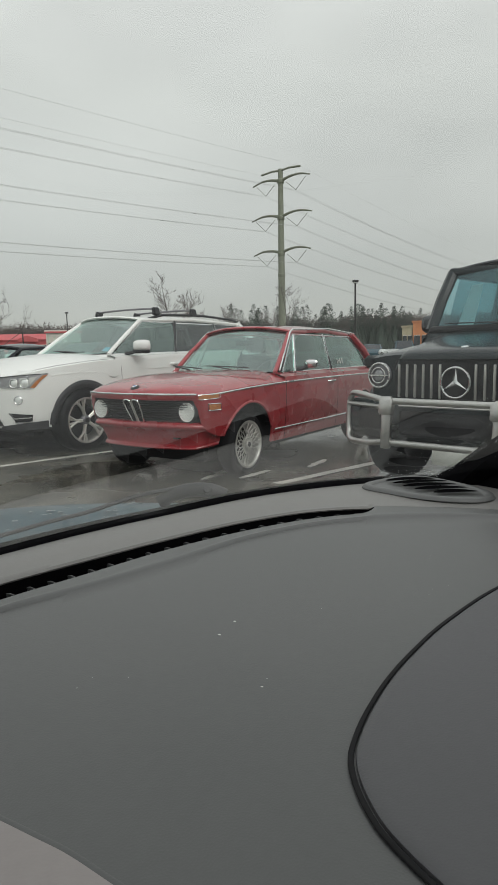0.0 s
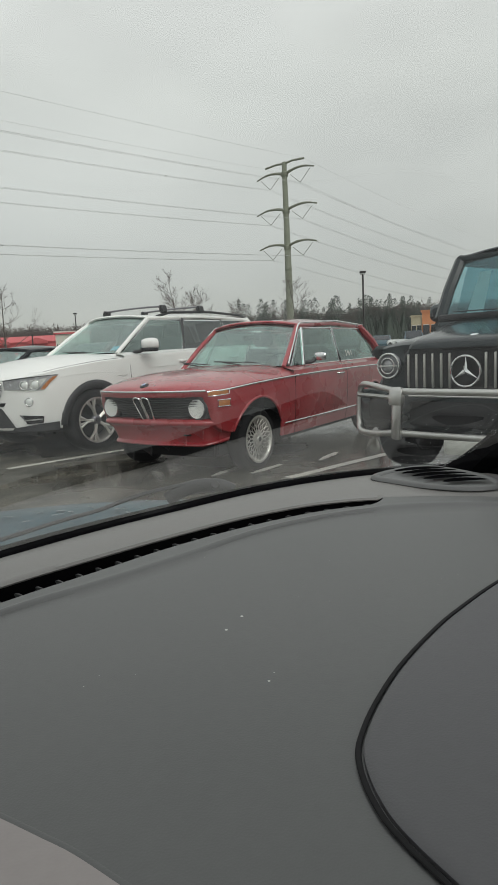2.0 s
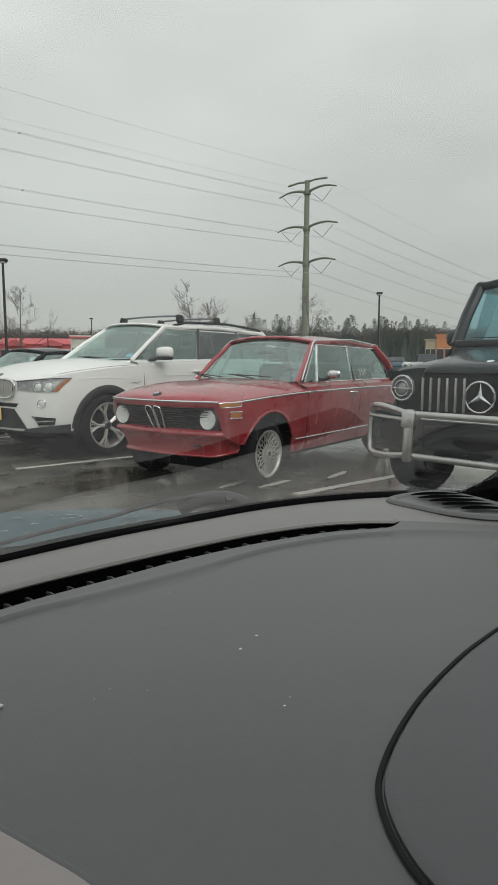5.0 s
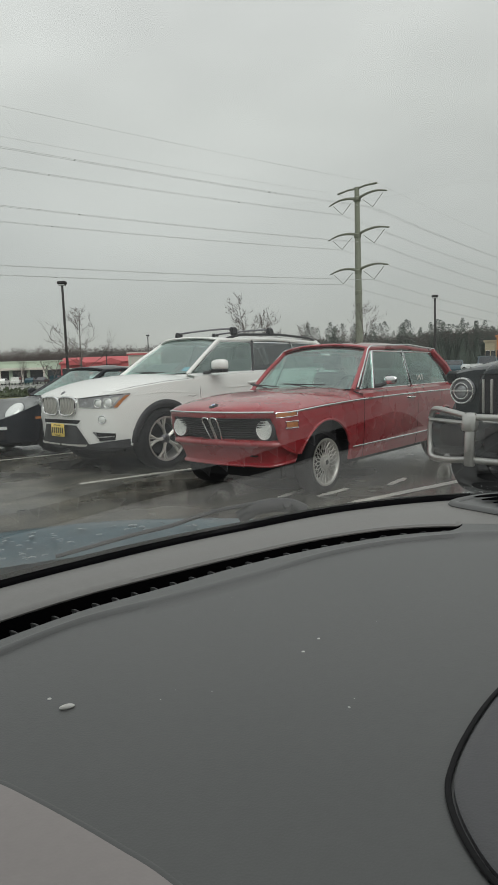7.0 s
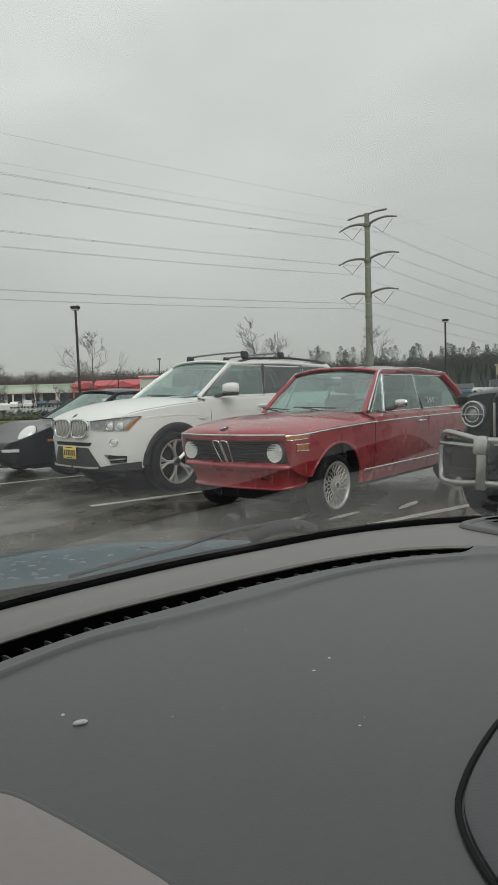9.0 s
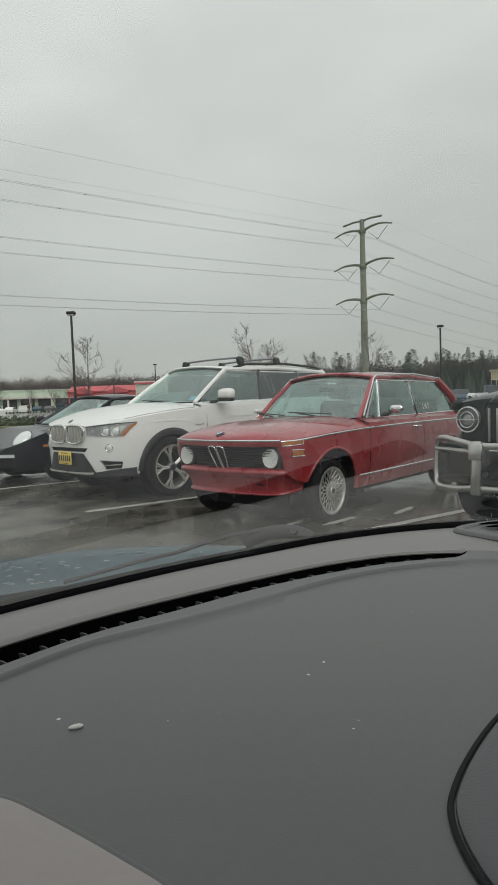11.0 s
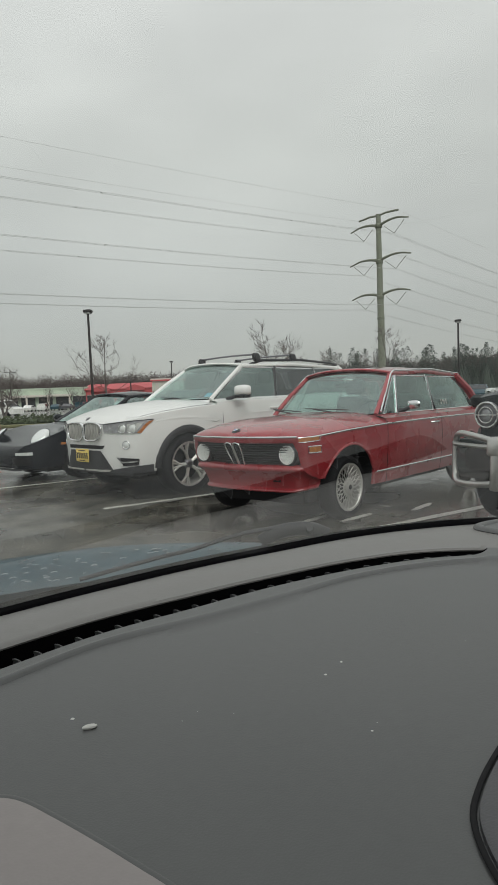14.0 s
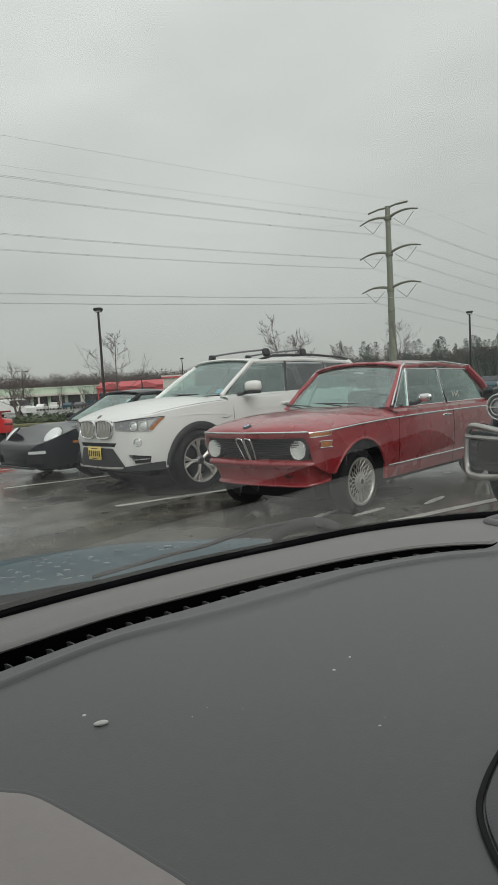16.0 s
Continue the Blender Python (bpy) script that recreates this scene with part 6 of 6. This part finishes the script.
# ---------------------------------------------------------------- bare trees: recursive tapered limbs
def bare_tree(x, y, h, seed, spread=0.5, trunk=0.04, depth=5, multi=1, label="leafless grey-brown tree on the car park", lean=0.0):
    rng = random.Random(seed)
    t = thing("bare_tree", pose(x, y, 0), label, "tree", "bare trees")
    limbs, twigs = [], []

    def grow(p, d, L, r, k):
        q = [p]
        dd = d.copy()
        for i in range(4):
            dd = (dd + Vector((rng.uniform(-1, 1), rng.uniform(-1, 1), rng.uniform(-0.2, 0.7))) * 0.17).normalized()
            q.append(q[-1] + dd * L / 4)
        (limbs if k < 1 else twigs).append(tube(q, max(r, 0.008), 5 if k < 1 else 3, taper=(1, 0.4)))
        if k >= depth - 3:
            return
        for i in range(rng.choice((3, 4)) if k < 2 else 2):
            at = q[rng.choice((1, 2, 2, 3, 4))]
            ax = Vector((rng.uniform(-1, 1), rng.uniform(-1, 1), rng.uniform(-0.1, 0.6))).normalized()
            grow(at, (dd * 0.6 + ax * (0.35 + spread * 0.7)).normalized(), L * rng.uniform(0.4, 0.62), r * 0.5, k + 1)

    for i in range(multi):
        lean_ = 0.45 * (multi > 1)
        p, d = Vector((0, 0, 0)), Vector((rng.uniform(-1, 1) * lean_ + lean, rng.uniform(-1, 1) * lean_, 1)).normalized()
        n, hh = 12, h * rng.uniform(0.8, 1.0) if multi > 1 else h
        q = [p]
        for j in range(n):
            d = (d + Vector((rng.uniform(-1, 1), rng.uniform(-1, 1), 0.4)) * 0.05).normalized()
            q.append(q[-1] + d * hh / n)
        limbs.append(tube(q, h * trunk * 0.6, 6, taper=(1, 0.12)))
        for j in range(3, n):
            for _ in range(2 if j < n - 3 else 3):
                u = j / n
                ax = Vector((rng.uniform(-1, 1), rng.uniform(-1, 1), rng.uniform(0.15, 0.7))).normalized()
                grow(q[j], ax, hh * (0.36 * (1 - u) + 0.10) * rng.uniform(0.7, 1.2), h * trunk * 0.28 * (1.1 - u), 0)
    part("trunk", join(*limbs), M_bark, t)
    tagged(part("crown", join(*twigs), M_twig, t, "fine bare twigs"), kind="stuff")
    return t


bare_tree(-17.5, 44.7, 5.9, 3, 0.55, 0.022, 6)
bare_tree(-30.0, 52.0, 4.9, 5, 0.5, 0.025, 5, 4, "bushy leafless tree with many stems")
bare_tree(-4.8, 39.7, 5.4, 8, 0.4, 0.018, 6)
bare_tree(-3.7, 42.0, 4.6, 9, 0.5, 0.018, 6)
bare_tree(4.3, 69.9, 8.0, 12, 0.38, 0.018, 6)
bare_tree(-0.6, 60.0, 6.0, 14, 0.55, 0.022, 5, 2)
bare_tree(1.2, 62.0, 5.2, 15, 0.55, 0.022, 5, 2)
bare_tree(-8.0, 66.0, 6.4, 16, 0.5, 0.02, 6)
bare_tree(-66.0, 118.0, 7.0, 21, 0.55, 0.022, 5, 2)
bare_tree(-58.0, 116.0, 6.5, 22, 0.55, 0.022, 5, 2)
bare_tree(-50.0, 112.0, 6.8, 23, 0.55, 0.022, 5, 2)


def woods(name, pts, hmin, hmax, seed, material, n, label, pine=False):
    """A far belt of trees as one mass of slim upright crowns with gaps."""
    rng = random.Random(seed)
    ms = []
    for i in range(n):
        k = rng.random() * (len(pts) - 1)
        a, b = pts[int(k)], pts[int(k) + 1]
        t = k - int(k)
        x, y = a[0] + (b[0] - a[0]) * t + rng.uniform(-6, 6), a[1] + (b[1] - a[1]) * t + rng.uniform(-6, 6)
        h = rng.uniform(hmin, hmax)
        if pine:
            ring = [(x + h * 0.15 * math.cos(q), y + h * 0.15 * math.sin(q), h * 0.08) for q in np.linspace(0, 6.283, 7)[:-1]]
            ms.append((ring + [(x, y, h * 0.62)], [(q, (q + 1) % 6, 6) for q in range(6)]))
            for j in range(1050):
                u = rng.random() ** 0.9
                z0 = h * (0.06 + 0.94 * u)
                rr = h * (0.33 * (1 - u) ** 0.8 * (0.75 + 0.25 * math.sin(u * 31 + i)) + 0.02) * rng.uniform(0.25, 1.15)
                a0 = rng.uniform(0, 6.283)
                c0 = Vector((x + rr * math.cos(a0), y + rr * math.sin(a0), z0))
                d1 = Vector((rng.uniform(-1, 1), rng.uniform(-1, 1), rng.uniform(-0.5, 0.3))) * h * 0.014
                d2 = Vector((rng.uniform(-1, 1), rng.uniform(-1, 1), rng.uniform(-0.2, 0.9))) * h * 0.014
                ms.append(([tuple(c0 - d1), tuple(c0 + d1), tuple(c0 + d2)], [(0, 1, 2)]))
        else:
            for j in range(190):
                a0, b0, q = rng.uniform(0, 6.283), rng.uniform(-1, 1), rng.random() ** 0.45
                k = math.sqrt(1 - b0 * b0)
                c0 = Vector((x + h * 0.30 * q * k * math.cos(a0), y + h * 0.30 * q * k * math.sin(a0), h * (0.58 + 0.42 * q * b0)))
                d = Vector((rng.uniform(-0.7, 0.7) + 0.6 * k * math.cos(a0), rng.uniform(-0.7, 0.7), rng.uniform(0.2, 1.1))) * h * 0.085
                s = Vector((d.z, 0, -d.x)).normalized() * rng.uniform(0.05, 0.13)
                ms.append(([tuple(c0 - s), tuple(c0 + s), tuple(c0 + d)], [(0, 1, 2)]))
            ms.append(([(x - 0.2, y, 0), (x + 0.2, y, 0), (x, y, h * 0.8)], [(0, 1, 2)]))
    return tagged(part(name, join(*ms), material, smooth=False), label, "woods", kind="stuff")


woods("bare_woods", [(-190, 230), (-120, 265), (-60, 290), (0, 290), (60, 260), (120, 240)], 9, 15, 31, M_twig, 1500, "far belt of leafless woods")
woods("bare_woods", [(30, 190), (70, 190), (110, 180)], 7, 11, 32, M_twig, 380, "far belt of leafless woods")
woods("evergreen_woods", [(-2, 160), (14, 165), (30, 170), (46, 175)], 7, 12.5, 33, M_needle, 110, "dark evergreen trees in a far row", True)
woods("evergreen_woods", [(-60, 260), (0, 250), (20, 230)], 8, 13, 34, M_needle, 70, "dark evergreen trees in a far row", True)


# ---------------------------------------------------------------- shops far off
def block(name, x0, y0, x1, y1, depth, z0, z1, material, label, windows=0, category="building"):
    a, b = Vector((x0, y0, 0)), Vector((x1, y1, 0))
    d = (b - a).normalized()
    nrm = Vector((-d.y, d.x, 0))
    L = (b - a).length
    h = thing(name, Matrix.Translation(a) @ Matrix(((d.x, nrm.x, 0, 0), (d.y, nrm.y, 0, 0), (0, 0, 1, 0), (0, 0, 0, 1))), label, category)
    part("wall", box(0, L, 0, depth, z0, z1 - 0.3), material, h, smooth=False)
    part("roof", box(-0.3, L + 0.3, -0.3, depth + 0.3, z1 - 0.3, z1), material, h, smooth=False)
    for k in range(windows):
        w = L / windows
        win = part("window", box(w * (k + 0.1), w * (k + 0.9), -0.12, 0.05, 0.3, 3.6), M_shop, h, smooth=False)
        part("frame", box(w * (k + 0.12), w * (k + 0.88), -0.18, -0.06, 3.6, 3.75), M_cream, win, smooth=False)
    return h


green = block("store", -125, 150, -74.9, 176, 25, 0, 6.2, M_storegreen, "long pale green shop building with dark glass front", 12)
part("canopy", box(4, 52, -2.4, 0, 3.7, 4.3), M_cream, green, smooth=False)
for k in range(9):
    part("canopy_post", box(4.5 + k * 5.8, 5.0 + k * 5.8, -2.3, -1.8, 0, 3.7), M_cream, green, smooth=False)
red = block("store", -74.9, 174.6, -54, 178, 25, 0, 5.2, M_storered, "red shop building with a pitched roof and dark front", 5)
part("pitched_roof", slab([(-0.4, -0.5, 5.2), (-0.4, 12, 5.2), (-0.4, 5.8, 6.9)], (21.8, 0, 0)), M_storered, red, smooth=False)
for x in (4.5, 14.5):
    part("gable", slab([(x - 2.6, -1.2, 4.6), (x + 2.6, -1.2, 4.6), (x + 2.6, -1.2, 5.4), (x, -1.2, 6.3), (x - 2.6, -1.2, 5.4)], (0, 4, 0)), M_storered, red, smooth=False)
cream = block("store", -45.0, 143, -37.8, 145.1, 4, 0, 6.4, M_cream, "small cream building with a red fascia band", 3)
part("fascia", box(-0.35, 7.85, -0.42, -0.3, 5.75, 6.1), M_storered, cream, smooth=False)
for k in range(6):
    part("pilaster", box(0.4 + k * 1.25, 0.6 + k * 1.25, -0.25, 0.0, 0.2, 5.4), M_storegreen, cream, smooth=False)
block("store", 37.2, 146, 40.6, 145, 9, 0, 6.9, M_orange, "orange and tan building between trees", 2)
block("store", 35.0, 147, 37.2, 146.4, 9, 0, 5.9, M_tan, "tan stucco building with dark windows", 2)

# raised planted islands with clipped hedges
isl = tagged(part("island", box(-34, -11.5, 33.0, 40.0, 0, 0.16, 0.03), M_grass), "grass island with a concrete edge", "traffic island", kind="structure")


def hedge(x, y, l, w, h, seed):
    rng = random.Random(seed)
    ms = []
    for i in range(900):
        u, v = rng.uniform(-1, 1), rng.uniform(-1, 1)
        z = 0.16 + h * rng.uniform(0.05, 1) * (1 - 0.25 * u * u) * (1 - 0.3 * v * v)
        p = Vector((x + u * l / 2, y + v * w / 2, z))
        a, b = (Vector((rng.uniform(-1, 1), rng.uniform(-1, 1), rng.uniform(-1, 1))) * 0.14 for _ in range(2))
        ms.append(([tuple(p), tuple(p + a), tuple(p + a + b), tuple(p + b)], [(0, 1, 2, 3)]))
    h_ = thing("hedge", pose(0, 0, 0), "low clipped dark green hedge on a grass island", "hedge", "hedges")
    tagged(part("leaves", join(*ms), M_hedge, h_, smooth=False), kind="stuff")
    part("stems", box(x - l * 0.45, x + l * 0.45, y - w * 0.3, y + w * 0.3, 0.1, 0.16 + h * 0.55, 0.1), M_hedge, h_)


hedge(-17.6, 34.6, 5.0, 2.2, 0.46, 1)
hedge(-22.5, 34.2, 4.0, 2.0, 0.38, 2)
hedge(-13.6, 35.0, 2.6, 2.0, 0.44, 3)


# ---------------------------------------------------------------- far parked cars and a van
def far_car(x, y, yaw, paint, kind="saloon"):
    names = {"saloon": ("parked_car", 0.45, 1.44), "suv": ("parked_car", 0.5, 1.7), "van": ("van", 0.5, 2.2)}
    nm, lo, top = names[kind]
    c = thing(nm, pose(x, y, 0, 0, 0, yaw), "white panel van on the car park" if kind == "van" else "distant car parked in a row", "van" if kind == "van" else "car", "" if kind == "van" else "distant cars")
    if kind == "van":
        prof = [(-3.8, 0.35), (-3.85, 2.0), (-3.7, 2.2), (0.2, 2.2), (0.45, 2.05), (0.95, 1.35), (1.55, 1.15), (1.7, 0.8), (1.7, 0.35)]
        gl = [(-0.15, 1.30), (0.72, 1.30), (0.40, 1.85), (-0.15, 1.88)]
    else:
        prof = [(-3.5, 0.35), (-3.55, 0.9), (-3.2, 1.0), (-2.6 if kind == "saloon" else -3.3, top), (-1.3, top), (-0.5, 0.98), (0.6, 0.85), (0.85, 0.65), (0.85, 0.35)]
        gl = [(-3.05, 1.0), (-0.65, 1.0), (-1.28, top - 0.1), (-2.6 if kind == "saloon" else -3.1, top - 0.1)]
    hw = 0.9
    n = len(prof)
    R = [[(a, y_ * (1 if b < 1.05 or kind == "van" else 0.82), b) for a, b in prof] for y_ in (-hw, -hw * 0.96, hw * 0.96, hw)]
    v, f = grid(R, wrap=True)
    f += [tuple(range(n - 1, -1, -1)), tuple(range(3 * n, 4 * n))]
    part("body", (v, f), paint, c)
    for s in (1, -1):
        q = [(a, s * (0.86 if b < 1.05 else 0.74) if kind != "van" else s * 0.905, b) for a, b in gl]
        q = [(a, b + 0.05 * s if kind != "van" else b, z) for a, b, z in q]
        part("side_window", slab(q, (0, -0.03 * s, 0)), M_shop, c, smooth=False)
        for xa in (0, -2.7):
            part("wheel", moved(lathe([(0.0, -0.1), (0.33, -0.1), (0.33, 0.1), (0.2, 0.105), (0.0, 0.09)], 16), pose(xa, s * 0.8, 0.33)), M_rubber, c)
    if kind != "van":
        part("windscreen", slab([(-0.52, -0.75, 1.0), (-0.52, 0.75, 1.0), (-1.22, 0.66, top - 0.06), (-1.22, -0.66, top - 0.06)], (0.03, 0, 0.02)), M_shop, c, smooth=False)
    return c


def van(x, y, yaw):
    c = thing("van", pose(x, y, 0, 0, 0, yaw), "white panel van parked across the car park", "van")
    part("body", box(-3.9, 0.35, -0.98, 0.98, 0.38, 2.05, 0.12), M_white, c)
    for s in (1,):
        part("cab", slab([(0.30, -0.96, 0.38), (1.75, -0.96, 0.38), (1.75, -0.96, 0.95), (1.50, -0.96, 1.12), (0.95, -0.96, 1.22), (0.30, -0.96, 1.25)], (0, 1.92, 0)), M_white, c, smooth=False)
        part("cab_top", slab([(0.30, -0.93, 1.22), (0.98, -0.93, 1.20), (0.55, -0.90, 1.85), (0.30, -0.90, 1.98)], (0, 1.84, 0)), M_white, c, smooth=False)
    for s in (1, -1):
        part("side_window", slab([(-0.25, s * 0.985, 1.25), (0.78, s * 0.985, 1.25), (0.45, s * 0.965, 1.78), (-0.25, s * 0.985, 1.80)], (0, 0.012 * s, 0)), M_shop, c, smooth=False)
        for xa in (0.85, -2.9):
            v, f = lathe([(0.0, -0.1), (0.36, -0.1), (0.36, 0.1), (0.2, 0.11), (0.0, 0.09)], 18)
            part("wheel", ([(a + xa, b + s * 0.9, z + 0.36) for a, b, z in v], f), M_rubber, c)
    part("windscreen", slab([(1.0, -0.84, 1.22), (1.0, 0.84, 1.22), (0.57, 0.80, 1.84), (0.57, -0.80, 1.84)], (0.02, 0, 0.015)), M_shop, c, smooth=False)


van(-38.2, 66.5, -5)

rng = random.Random(77)
PAINTS = [M_white, M_black, M_gpaint, M_alloy, M_alloyd, M_maroon, M_hood]
for k in range(26):
    far_car(-92 + k * 2.75, 128 + k * 0.62 + rng.uniform(-0.5, 0.5), 100 + rng.uniform(-4, 4), rng.choice(PAINTS), rng.choice(("saloon", "suv")))
for k in range(7):
    far_car(8.5 + k * 2.9, 60 - k * 0.6, -100 + rng.uniform(-3, 3), rng.choice(PAINTS), rng.choice(("saloon", "suv")))
far_car(-5.2, 16.6, -128, M_maroon, "saloon")


def red_rear_car():
    """Tail of a scarlet sports car with a raised rear wing."""
    c = thing("sports_car", pose(-13.2, 18.0, 0, 0, 0, 150), "scarlet sports car with a rear wing seen from its tail", "car", "parked cars")
    sh = Shell([(-3.35, 0.42, 0.70, 0.74, 0.66), (-3.2, 0.32, 0.78, 0.86, 0.82), (-2.35, 0.26, 0.84, 0.97, 0.90), (-1.3, 0.24, 0.80, 0.86, 0.86), (0.0, 0.24, 0.77, 0.78, 0.86), (0.8, 0.26, 0.56, 0.58, 0.60)],
               [(0.0, 0.33, 0.36), (-2.35, 0.33, 0.37)], 0.04, 2.0, 0.6)
    part("body", sh.mesh((-2.2, -0.5, 0.12)), M_scarlet, c)
    for xa in (0.0, -2.35):
        for s in (1, -1):
            wheel(c, xa, s * 0.77, 0.325, 0.24, 0.24, "spoke", s)
    greenhouse(c, M_scarlet, dict(ws_b=(-0.42, 0.69, 0.86), ws_t=(-1.1, 0.5, 1.23), rr_t=(-1.9, 0.48, 1.21), rr_b=(-2.8, 0.6, 0.92), panes=[(0.08, 0.8, 0.04, 0.97)]), M_tint, post_r=0.028)
    part("rear_wing", box(-3.35, -3.02, -0.72, 0.72, 1.0, 1.05, 0.02), M_scarlet, c)
    for s in (1, -1):
        part("wing_strut", box(-3.25, -3.05, s * 0.45 - 0.02, s * 0.45 + 0.02, 0.75, 1.02, 0.008), M_scarlet, c)
        part("tail_lamp", box(-3.36, -3.2, min(s * 0.45, s * 0.74), max(s * 0.45, s * 0.74), 0.62, 0.70, 0.02), M_maroon, c)
    part("underbody", box(-3.1, 0.5, -0.6, 0.6, 0.14, 0.5), M_dark, c)


red_rear_car()
